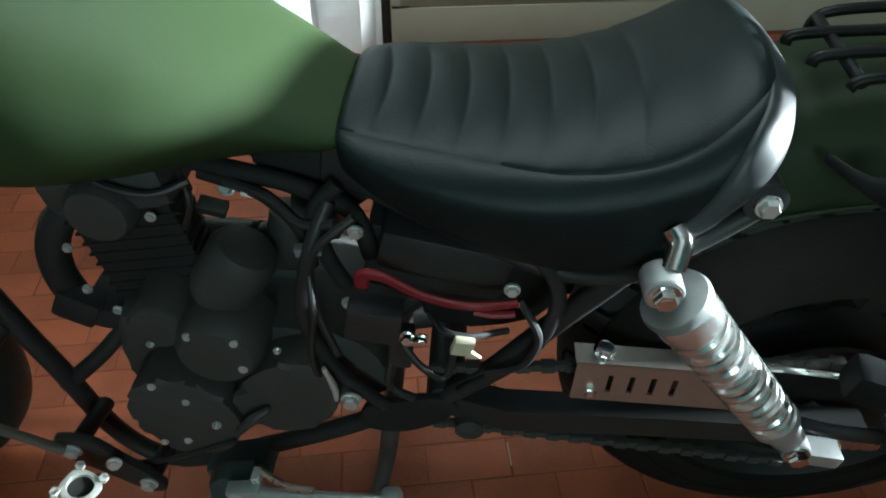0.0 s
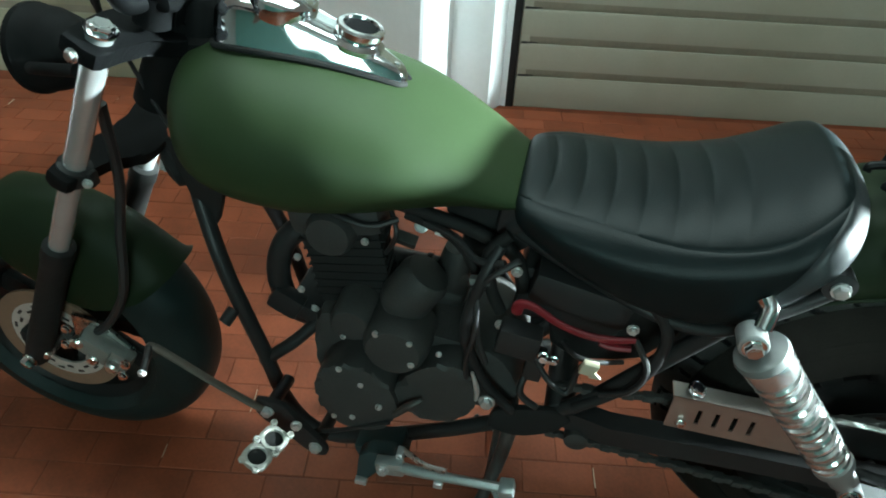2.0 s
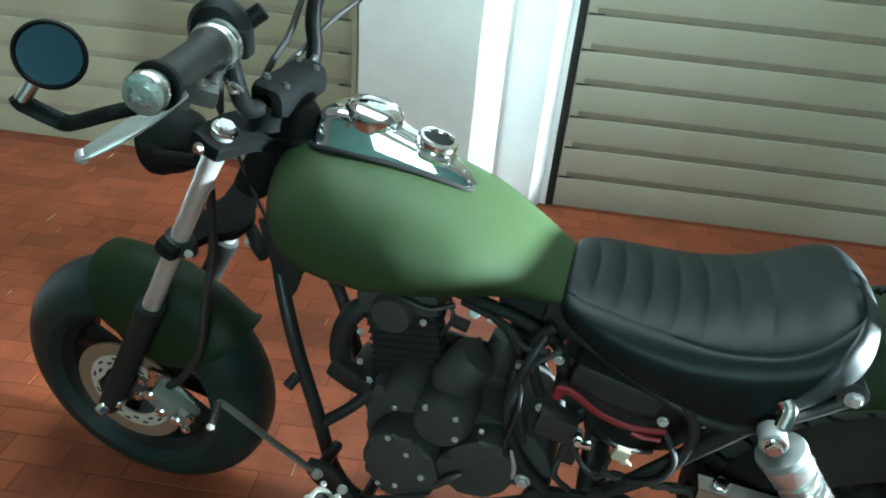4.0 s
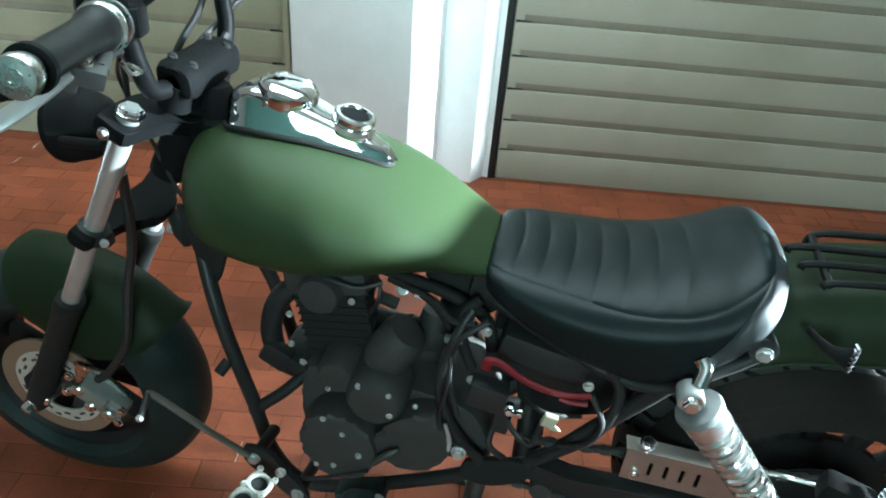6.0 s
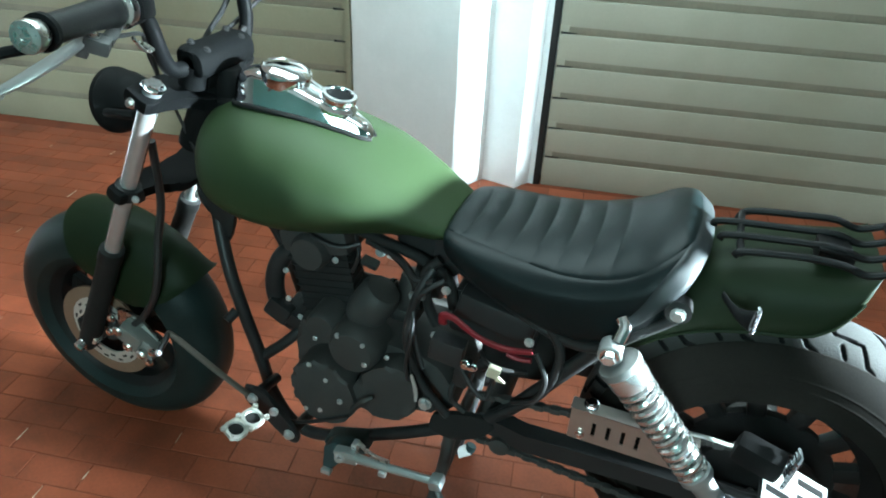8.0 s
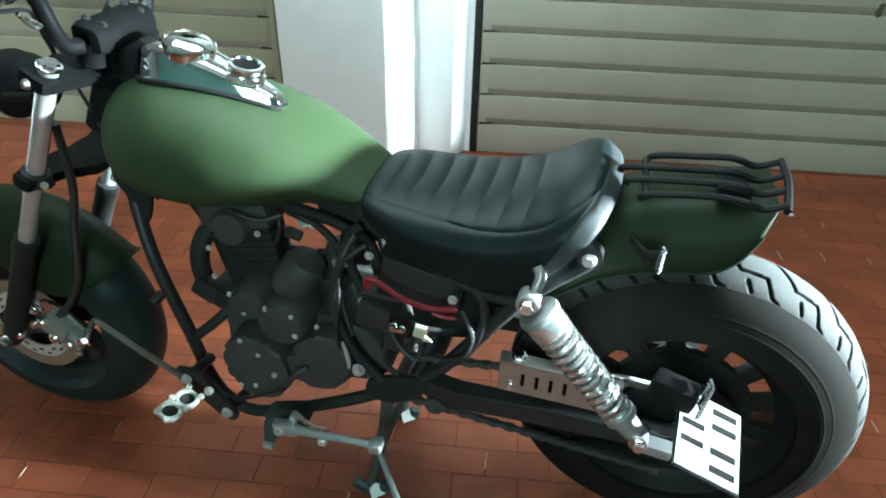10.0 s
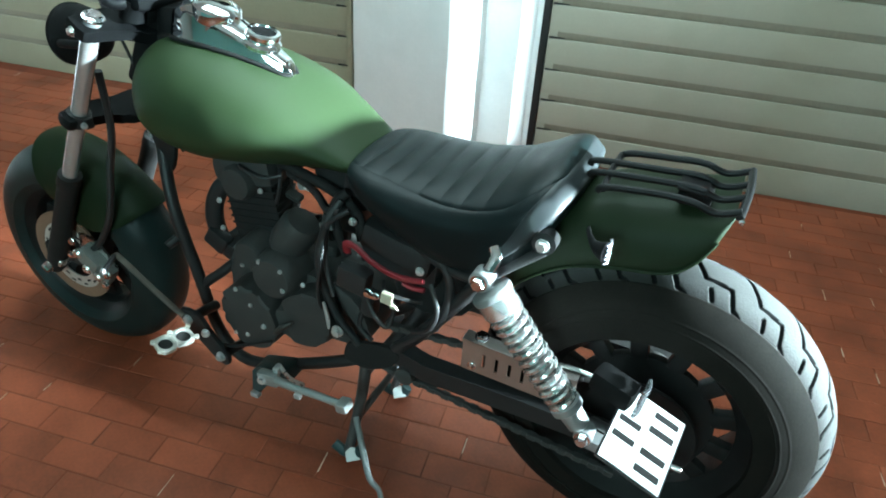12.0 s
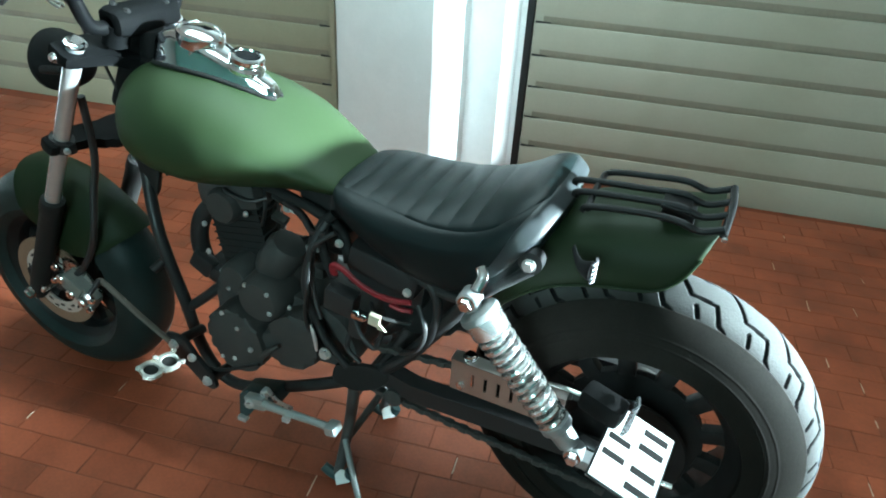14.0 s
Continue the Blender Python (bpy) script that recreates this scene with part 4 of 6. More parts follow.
lathe(bm, [(0.203, -0.085), (0.209, -0.082), (0.205, -0.07), (0.200, -0.055), (0.196, 0), (0.200, 0.055), (0.205, 0.07), (0.209, 0.082), (0.203, 0.085),
           (0.197, 0.078), (0.188, 0.062), (0.174, 0.048), (0.173, 0), (0.188, -0.062), (0.197, -0.078), (0.203, -0.085)], rm, 72, False)
lathe(bm, [(0.05, 0.020), (0.05, 0.050), (0.09, 0.046), (0.137, 0.043), (0.137, 0.027), (0.09, 0.022), (0.05, 0.020)], rm, 72, False)
rear_wheel = part("rear_wheel", bm, WHEEL, bike, "black cast rear wheel with a ring of windows")
spokes(part, rear_wheel, rm @ Matrix.Translation((0, 0, 0.035)), 0.132, 0.184, 13, radians(4.2), 0.50, 0.022)
bm = B()
lathe(bm, [(0.03, -0.09), (0.05, -0.09), (0.06, -0.06), (0.055, 0.05), (0.062, 0.06), (0.062, 0.085), (0.03, 0.09)], rm, 36)
part("hub", bm, BLACK_MATT, rear_wheel)
bm = B()
lathe(bm, [(0.06, 0.088), (0.112, 0.088), (0.115, 0.092), (0.112, 0.096), (0.06, 0.096)], rm, 72)
part("sprocket", bm, WHEEL, rear_wheel, "dark steel chain sprocket")

# rear tyre: smooth walls and a tread with cut zigzag grooves
REAR_R, REAR_HALF, REAR_RIM = 0.332, 0.098, 0.203


def seg_dist(p, a, b):
    ab, ap = b - a, p - a
    t = np.clip((ap @ ab) / (ab @ ab), 0, 1)
    return np.linalg.norm(ap - t[:, None] * ab, axis=1)


def paled(material, centre, r0, r1, dark_tone):
    """Paler crown that thins out to a tyre's shoulder: dust and painted-in light."""
    nodes, link = material.node_tree.nodes, material.node_tree.links.new
    sub_node = nodes.new("ShaderNodeVectorMath")
    sub_node.operation = "SUBTRACT"
    sub_node.inputs[1].default_value = centre
    link(nodes.new("ShaderNodeNewGeometry").outputs["Position"], sub_node.inputs[0])
    flat = nodes.new("ShaderNodeVectorMath")
    flat.operation = "MULTIPLY"
    flat.inputs[1].default_value = (1, 0, 1)
    link(sub_node.outputs[0], flat.inputs[0])
    size = nodes.new("ShaderNodeVectorMath")
    size.operation = "LENGTH"
    link(flat.outputs[0], size.inputs[0])
    ramp = nodes.new("ShaderNodeMapRange")
    ramp.interpolation_type = "SMOOTHSTEP"
    ramp.inputs["From Min"].default_value, ramp.inputs["From Max"].default_value = r0, r1
    link(size.outputs["Value"], ramp.inputs["Value"])
    mx = nodes.new("ShaderNodeMix")
    mx.data_type = "RGBA"
    mx.inputs["A"].default_value = (*dark_tone, 1)
    base = nodes["Principled BSDF"].inputs["Base Color"]
    link(base.links[0].from_socket, mx.inputs["B"])
    link(ramp.outputs[0], mx.inputs["Factor"])
    link(mx.outputs["Result"], base)


def rear_tread():
    """The tread: a fine sheet over the crown, sunk along the grooves."""
    n_round, n_across = 1200, 90
    prof = tyre_profile(REAR_R, REAR_HALF, REAR_RIM, 2.1, 400)
    prof = [p for p in prof if p[0] > REAR_R - 0.027]
    length = [0.0]
    for a, b in zip(prof, prof[1:]):
        length.append(length[-1] + math.hypot(b[0] - a[0], b[1] - a[1]))
    span = length[-1]
    s = np.linspace(0, span, n_across)
    rad, off = np.interp(s, length, [p[0] for p in prof]), np.interp(s, length, [p[1] for p in prof])
    period = 21
    u = s - span / 2
    around = np.arange(n_round) / n_round * period
    U, V = np.meshgrid(u, around % 1.0)
    step = 2 * math.pi * REAR_R / period
    P = np.stack([U.ravel(), (V * step).ravel()], axis=1)
    depth = np.zeros(len(P))
    lines = []
    for side in (1, -1):
        big = [(-0.001, -0.001), (0.029, 0.016), (0.031, 0.062), (0.062, 0.076), (0.070, 0.090)]
        tick = [(0.046, 0.030), (0.064, 0.038)]
        for poly in (big, tick):
            for a, b in zip(poly, poly[1:]):
                for k in (-2, -1, 0, 1, 2):
                    lines.append(((side * a[0], -side * a[1] + k * step), (side * b[0], -side * b[1] + k * step)))
    for a, b in lines:
        d = seg_dist(P, np.array(a), np.array(b))
        depth = np.maximum(depth, np.clip((0.0038 - d) / 0.0012, 0, 1))
    R = np.tile(rad, (n_round, 1)).ravel() - 0.006 * depth
    O = np.tile(off, (n_round, 1)).ravel()
    A = np.repeat(np.arange(n_round) * 2 * math.pi / n_round, n_across)
    verts = np.stack([RC.x + R * np.cos(A), RC.y - O, RC.z + R * np.sin(A)], axis=1)
    i, j = np.meshgrid(np.arange(n_round), np.arange(n_across - 1), indexing="ij")
    k = (i + 1) % n_round
    faces = np.stack([i * n_across + j, i * n_across + j + 1, k * n_across + j + 1, k * n_across + j], axis=-1).reshape(-1, 4)
    me = bpy.data.meshes.new("tread")
    me.from_pydata(verts.tolist(), [], faces.tolist())
    me.shade_smooth()
    paled(TREAD, RC, REAR_R - 0.027, REAR_R - 0.008, (0.0095, 0.0095, 0.0082))
    me.materials.append(TREAD)
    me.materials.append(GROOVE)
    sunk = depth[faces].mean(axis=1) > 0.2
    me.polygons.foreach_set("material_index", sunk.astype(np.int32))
    ob = new("tread", me)
    ob.parent = rear_wheel
    ob["label"] = "dusty tread, painted paler where lit, with cut zigzag grooves"


prof = tyre_profile(REAR_R, REAR_HALF, REAR_RIM, 2.1, 300)
bm = B()
wall = []
for r, o in prof:
    r = min(r, REAR_R - 0.027)
    sunk = 0.0035 if r < 0.240 else 0.0
    for ring in (0.247, 0.262):
        sunk -= 0.0007 * max(0.0, 1 - abs(r - ring) / 0.0022)
    wall.append((r, math.copysign(max(abs(o) - sunk, 0.0), o)))
lathe(bm, wall, rm, 120, False)
part("tyre", bm, RUBBER, rear_wheel, "wide black rear tyre", 60)
rear_tread()

# ---- rear mudguard, rack, lights ----
# x, crown height, edge height, half width
TAIL = [(0.325, 0.69, 0.60, 0.085), (0.36, 0.755, 0.645, 0.095), (0.41, 0.805, 0.692, 0.104), (0.46, 0.833, 0.721, 0.110), (0.52, 0.848, 0.739, 0.113), (0.575, 0.857, 0.750, 0.114), (0.605, 0.861, 0.762, 0.113), (0.63, 0.864, 0.787, 0.110), (0.65, 0.867, 0.825, 0.104), (0.664, 0.870, 0.862, 0.085)]
bm = B()
rings = []
fine = [(a.x, a.y, a.z, b.y) for a, b in zip(smooth_line([(r[0], r[1], r[2]) for r in TAIL], 6), smooth_line([(r[0], r[3], 0) for r in TAIL], 6))]
for x, zt, ze, w in fine:
    outer = []
    for k in range(29):
        a = math.pi * k / 28
        c, s = math.cos(a), math.sin(a)
        outer.append(Vector((x, w * math.copysign(abs(c) ** 0.75, c), ze + (zt - ze) * abs(s) ** 0.62)))
    inner = [Vector((x, p.y * 0.965, p.z - 0.004)) for p in reversed(outer)]
    rings.append(outer + inner)
ring_loft(bm, rings)
part("rear_mudguard", bm, GREEN_DARK, bike, "rear mudguard in a darker copy of the tank's olive green", 60)
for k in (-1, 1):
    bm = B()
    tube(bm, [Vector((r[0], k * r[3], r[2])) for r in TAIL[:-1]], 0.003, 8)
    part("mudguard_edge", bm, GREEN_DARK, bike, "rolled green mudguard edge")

bm = B()
rack = None
for y, z0, z1, x0 in ((-0.108, 0.868, 0.876, 0.462), (-0.072, 0.872, 0.882, 0.44), (-0.030, 0.872, 0.884, 0.43), (0.012, 0.876, 0.888, 0.466)):
    bm = B()
    tube(bm, [(x0, y, z0 - (0.018 if y > 0 else 0.006)), (x0 + 0.012, y, z0 + 0.004), (0.55, y, z0 + 0.014), (0.60, y, z1 + 0.006), (0.635, y, z1 - 0.002), (0.668, y, z1 + 0.010)], 0.0056, 10)
    if rack is None:
        rack = part("luggage_rack", bm, RACK, bike, "black tubular rack on the tail")
    else:
        part("rail", bm, RACK, rack)
bm = B()
tube(bm, [(0.668, -0.114, 0.878), (0.672, -0.05, 0.896), (0.670, 0.014, 0.899)], 0.006, 10)
part("crossbar", bm, RACK, rack)
bm = B()
tube(bm, [(0.47, -0.11, 0.868), (0.468, -0.05, 0.874), (0.47, 0.012, 0.876)], 0.0055, 10)
part("crossbar", bm, RACK, rack)
bm = B()
box(bm, (0.045, 0.06, 0.006), pose(0.595, -0.05, 0.884, 0, 4, 0), 0.002)
box(bm, (0.05, 0.05, 0.02), pose(0.60, -0.05, 0.868), 0.003)
part("mount_plate", bm, RACK, rack)
bm = B()
lathe(bm, [(0.001, 0), (0.0045, 0.0005), (0.0045, 0.003), (0.002, 0.005)], axis_frame((0.671, -0.118, 0.876), (0.675, -0.2, 0.875)), 12)
part("end_plug", bm, CHROME, rack)

bm = B()
rings = []
for x, y, w, h in ((0.462, -0.120, 0.005, 0.005), (0.472, -0.145, 0.005, 0.006), (0.482, -0.163, 0.007, 0.008), (0.492, -0.171, 0.009, 0.013), (0.503, -0.174, 0.010, 0.018)):
    rings.append([Vector((x + 0.4 * w * math.cos(a), y + w * math.cos(a), 0.800 + h * math.sin(a))) for a in (2 * math.pi * k / 18 for k in range(18))])
ring_loft(bm, rings)
indicator = part("indicator", bm, HEAD_BLACK, bike, "small black indicator with a ribbed clear end")
for k in range(5):
    bm = B()
    z = 0.785 + 0.0078 * k
    tube(bm, [(0.504, -0.183, z - 0.001), (0.509, -0.175, z + 0.001), (0.507, -0.166, z + 0.003)], 0.0027, 8, 4)
    part("lens_rib", bm, LENS, indicator)

# number plate on its side arm
PL, PT, PR, PB = Vector((0.579, -0.311, 0.543)), Vector((0.597, -0.180, 0.552)), Vector((0.684, -0.180, 0.523)), Vector((0.670, -0.335, 0.510))
px, py = (PR - PB), (PL - PB)
right = px.normalized()
normal = right.cross(py).normalized()
upward = normal.cross(right)
pm = Matrix.Translation((PL + PR) / 2) @ Matrix((right, upward, normal)).transposed().to_4x4()
PW, PH = 0.152, 0.104
bm = B()
prism(bm, [(-PW / 2, -PH / 2), (PW / 2, -PH / 2), (PW / 2, PH / 2), (-PW / 2, PH / 2)], 0.002, pm, 0)
plate = part("number_plate", bm, WHITE_PLATE, bike, "white enamelled number plate with black characters")


def bar(x, y, w, h):
    bm = B()
    prism(bm, [(x - w / 2, y - h / 2), (x + w / 2, y - h / 2), (x + w / 2, y + h / 2), (x - w / 2, y + h / 2)], 0.0006, pm @ Matrix.Translation((0, 0, 0.0014)), 0)
    part("plate_bar", bm, INK, plate)


for x in (-0.055, -0.022, 0.026, 0.057):
    bar(x, -0.024, 0.013, 0.042)
for x in (-0.022, 0.012):
    bar(x, 0.028, 0.012, 0.038)
bm = B()
prism(bm, [(-PW / 2 - 0.003, -PH / 2 - 0.003), (PW / 2 + 0.003, -PH / 2 - 0.003), (PW / 2 + 0.003, PH / 2 + 0.003), (-PW / 2 - 0.003, PH / 2 + 0.003)], 0.003, pm @ Matrix.Translation((0, 0, -0.0035)), 0)
part("plate_backing", bm, PLASTIC, plate)
bm = B()
tube(bm, [(0.545, -0.155, 0.44), (0.575, -0.19, 0.47), (0.61, -0.215, 0.50), (0.64, -0.23, 0.515)], 0.009, 10)
box(bm, (0.05, 0.03, 0.012), pose(0.655, -0.20, 0.512, 0, 15, 0), 0.003)
part("plate_arm", bm, BLACK, plate)
# plate light
bm = B()
box(bm, (0.074, 0.042, 0.042), pose(0.568, -0.215, 0.590, 0, 8, -14), 0.012)
light = part("plate_lamp", bm, HEAD_BLACK, bike, "black lamp with a ribbed clear end")
for k in range(7):
    bm = B()
    z = 0.562 + 0.0088 * k
    tube(bm, [(0.606 + 0.001 * k, -0.238, z), (0.613 + 0.001 * k, -0.224, z + 0.001), (0.611 + 0.001 * k, -0.206, z + 0.003)], 0.0034, 8, 4)
    part("lens_rib", bm, LENS, light)
bm = B()
tube(bm, [(0.47, -0.17, 0.555), (0.50, -0.185, 0.57), (0.535, -0.19, 0.572), (0.56, -0.2, 0.58)], 0.0035, 8)
part("lamp_wire", bm, STEEL, bike)

# ---- shock absorbers ----


def shock(y, s):
    top, low = Vector((0.322, y, 0.700)), Vector((0.538, y * 0.97, 0.440))
    m = axis_frame(top, low)
    L = (low - top).length
    bm = B()
    lathe(bm, [(0.012, 0.022), (0.032, 0.026), (0.034, 0.032), (0.034, 0.062), (0.0325, 0.068), (0.030, 0.070), (0.02, 0.071)], m, 36)
    body = part("shock_absorber", bm, SPRING, bike, "chromed coil-over shock absorber")
    bm = B()
    lathe(bm, [(0.013, 0.02), (0.0345, 0.024), (0.0365, 0.030), (0.0355, 0.036), (0.013, 0.038)], m, 36)
    part("top_collar", bm, GREY, body)
    bm = B()
    turns, z0, z1 = 12.0, 0.070, L - 0.068
    pts = [m @ Vector(((0.0275 - 0.004 * k / 240) * math.cos(a), (0.0275 - 0.004 * k / 240) * math.sin(a), z0 + (z1 - z0) * k / 240)) for k, a in ((k, turns * 2 * math.pi * k / 240) for k in range(241))]
    tube(bm, pts, 0.0058, 8, 1)
    part("spring", bm, SPRING, body, "chromed coil spring")
    bm = B()
    lathe(bm, [(0.017, 0.06), (0.019, 0.064), (0.017, L - 0.08), (0.015, L - 0.076)], m, 28)
    part("damper", bm, STEEL, body)
    bm = B()
    lathe(bm, [(0.02, L - 0.075), (0.029, L - 0.07), (0.029, L - 0.058), (0.022, L - 0.052), (0.020, L - 0.02), (0.012, L - 0.012)], m, 28)
    part("lower_cup", bm, ALU, body)
    for p, r, toward in ((top, 0.019, 1), (low, 0.017, -1)):
        bm = B()
        rod(bm, p + Vector((0, -0.016, 0)), p + Vector((0, 0.016, 0)), r, 24)
        rod(bm, p, p + (low - top).normalized() * (0.035 * toward), 0.012, 16)
        part("eyelet", bm, ALU, body)
    bolts("shock_bolt", [(p + Vector((0, s * 0.017, 0)), 0.012) for p in (top, low)], CHROME, body, "", (0, s, 0))
    return body


shock(-0.195, -1)
shock(0.195, 1)
bm = B()
box(bm, (0.06, 0.03, 0.022), pose(0.566, -0.19, 0.428, 0, 8, 0), 0.004)
part("shock_clevis", bm, ALU, bike, "aluminium shock clevis")
bm = B()
tube(bm, [(0.330, -0.19, 0.715), (0.335, -0.175, 0.735), (0.328, -0.165, 0.745)], 0.012, 12)
part("shock_stud", bm, CHROME, bike)

# ---- frame ----


def frame_tube(pts, r, name="frame_tube", material=BLACK, mirror=True, label=""):
    out = None
    for s in ((1, -1) if mirror else (1,)):
        bm = B()
        tube(bm, [(x, y * s, z) for x, y, z in pts], r, 14)
        out = part(name, bm, material, bike, label)
    return out


frame_tube([(-0.528, -0.02, 0.765), (-0.502, -0.058, 0.665), (-0.468, -0.09, 0.575), (-0.442, -0.10, 0.491), (-0.412, -0.10, 0.372), (-0.388, -0.10, 0.262), (-0.35, -0.10, 0.192), (-0.30, -0.10, 0.168), (-0.235, -0.10, 0.182),
            (-0.145, -0.10, 0.222), (-0.05, -0.10, 0.270), (0.03, -0.10, 0.318), (0.09, -0.112, 0.365), (0.16, -0.12, 0.44), (0.215, -0.122, 0.515), (0.25, -0.125, 0.568), (0.285, -0.13, 0.622), (0.315, -0.14, 0.678)], 0.014, label="black frame cradle tube")
frame_tube([(-0.44, 0, 0.78), (-0.30, 0, 0.735), (-0.1, 0, 0.715), (0.02, 0, 0.72), (0.12, 0, 0.70)], 0.022, mirror=False)
frame_tube([(-0.02, -0.05, 0.715), (0.06, -0.09, 0.700), (0.15, -0.112, 0.670), (0.23, -0.128, 0.648), (0.30, -0.145, 0.660), (0.36, -0.15, 0.715), (0.405, -0.147, 0.755)], 0.010)
frame_tube([(-0.010, -0.10, 0.705), (-0.030, -0.125, 0.655), (-0.048, -0.13, 0.565), (-0.034, -0.13, 0.495), (-0.005, -0.13, 0.437), (0.042, -0.128, 0.384)], 0.009)
frame_tube([(0.165, -0.115, 0.695), (0.212, -0.13, 0.668), (0.240, -0.134, 0.622), (0.236, -0.134, 0.560), (0.210, -0.132, 0.500), (0.140, -0.13, 0.424)], 0.009)
frame_tube([(-0.418, -0.10, 0.35), (-0.36, -0.085, 0.40), (-0.315, -0.06, 0.445)], 0.012)
bm = B()
tube(bm, [(-0.50, 0, 0.86), (-0.475, -0.02, 0.78), (-0.470, -0.03, 0.72)], [0.034, 0.032, 0.026], 16)
prism(bm, [(-0.50, 0.86), (-0.44, 0.82), (-0.40, 0.745), (-0.46, 0.70), (-0.485, 0.74)], 0.03, side_at(0), 0.004)
part("neck_gusset", bm, DULL, bike)
for k in (-1, 1):
    bm = B()
    prism(bm, [(-0.535, 0.775), (-0.470, 0.765), (-0.450, 0.715), (-0.462, 0.665), (-0.480, 0.622), (-0.506, 0.665)], 0.014, Matrix.Translation((0, k * 0.062, 0)) @ SIDE, 0.004, 2)
    part("gusset_plate", bm, DULL, bike, "dull black frame gusset plate")
bm = B()
tube(bm, [(-0.448, -0.112, 0.484), (-0.455, -0.128, 0.474), (-0.458, -0.135, 0.470)], 0.011, 10)
part("frame_lug", bm, BLACK, bike)
bolts("frame_bolt", [((0.0, -0.146, 0.416), 0.011), ((0.017, -0.104, 0.666), 0.007), ((0.188, -0.154, 0.64), 0.007), ((0.405, -0.166, 0.774), 0.0095), ((0.004, -0.116, 0.566), 0.007)], ZINC, bike, "bright zinc frame bolt")
bm = B()
lathe(bm, [(0.010, -0.03), (0.020, -0.028), (0.020, -0.004), (0.010, -0.002)], axis_frame((0.405, -0.164, 0.774), (0.405, -0.3, 0.774)), 24)
part("rail_eye", bm, BLACK, bike)
# pivot plates at the swingarm
for k in (-1, 1):
    bm = B()
    prism(bm, [(0.005, 0.335), (0.05, 0.322), (0.11, 0.350), (0.14, 0.388), (0.11, 0.405), (0.05, 0.392), (0.012, 0.375)], 0.012, side_at(k * 0.125), 0.003, 3)
    part("pivot_plate", bm, DULL, bike)
bm = B()
lathe(bm, [(0.008, -0.02), (0.020, -0.016), (0.020, 0.006), (0.010, 0.010)], axis_frame((0.155, -0.135, 0.352), (0.155, -0.3, 0.352)), 20)
part("pivot_cover", bm, BLACK_MATT, bike)

# swingarm
swingarm = None
for k in (-1, 1):
    bm = B()
    rings = []
    for x, z, h in ((0.10, 0.383, 0.040), (0.20, 0.388, 0.042), (0.40, 0.392, 0.040), (0.58, 0.391, 0.038), (0.66, 0.391, 0.036)):
        y = k * (0.10 if x < 0.15 else 0.128)
        w = 0.018
        rings.append([Vector((x, y - w, z - h / 2)), Vector((x, y + w, z - h / 2)), Vector((x, y + w, z + h / 2)), Vector((x, y - w, z + h / 2))])
    ring_loft(bm, rings)
    bmesh.ops.bevel(bm, geom=[e for e in bm.edges if e.calc_face_angle(0) > 0.9], offset=0.004, segments=2, affect="EDGES")
    ob = part("swingarm", bm, BLACK, bike, "black boxed swingarm beam")
    swingarm = swingarm or ob
bm = B()
rod(bm, (0.12, -0.12, 0.387), (0.12, 0.12, 0.387), 0.026)
part("pivot_tube", bm, BLACK, swingarm)
bm = B()
rod(bm, RC + Vector((0, -0.155, 0)), RC + Vector((0, 0.155, 0)), 0.010)
bolt(bm, RC + Vector((0.0, -0.15, 0)), (0, -1, 0), 0.015, 0.012)
part("axle", bm, STEEL, swingarm)
bm = B()
box(bm, (0.05, 0.006, 0.04), pose(0.655, -0.15, 0.396), 0.002)
rod(bm, (0.66, -0.15, 0.396), (0.71, -0.15, 0.396), 0.005)
part("chain_adjuster", bm, STEEL, swingarm)

# chain guard with slots
bm = B()
gx0, gx1, gz0, gz1 = 0.275, 0.50, 0.432, 0.508
outer = [(gx0, 0.45), (gx0 + 0.006, gz1), (gx1, 0.500), (gx1, 0.425), (gx0 + 0.02, gz0 + 0.004)]
slots = [0.322 + 0.026 * k for k in range(4)]
prev = gx0 + 0.003
edges_x = []
for sx in slots:
    edges_x += [(prev, sx - 0.0035, True), (sx - 0.0035, sx + 0.0035, False)]
    prev = sx + 0.0035
edges_x.append((prev, gx1, True))
zt = lambda x: gz1 - (x - gx0) * 0.035
zb = lambda x: gz0 + 0.006 - (x - gx0) * 0.035
for a, b, full in edges_x:
    if full:
        prism(bm, [(a, zb(a)), (b, zb(b)), (b, zt(b)), (a, zt(a))], 0.003, side_at(-0.138), 0)
    else:
        prism(bm, [(a, zb(a)), (b, zb(b)), (b, zb(b) + 0.018), (a, zb(a) + 0.018)], 0.003, side_at(-0.138), 0)
        prism(bm, [(a, zt(a) - 0.02), (b, zt(b) - 0.02), (b, zt(b)), (a, zt(a))], 0.003, side_at(-0.138), 0)
box(bm, (0.224, 0.03, 0.003), pose(0.388, -0.1245, 0.504, 0, 2, 0), 0)
guard = part("chain_guard", bm, GUARD, bike, "silver slotted chain guard")
bolts("guard_bolt", [((0.300, -0.141, 0.452), 0.007), ((0.31, -0.125, 0.515), 0.011, (0, -0.3, 1))], CHROME, guard)

# chain: links along both runs
links = {}
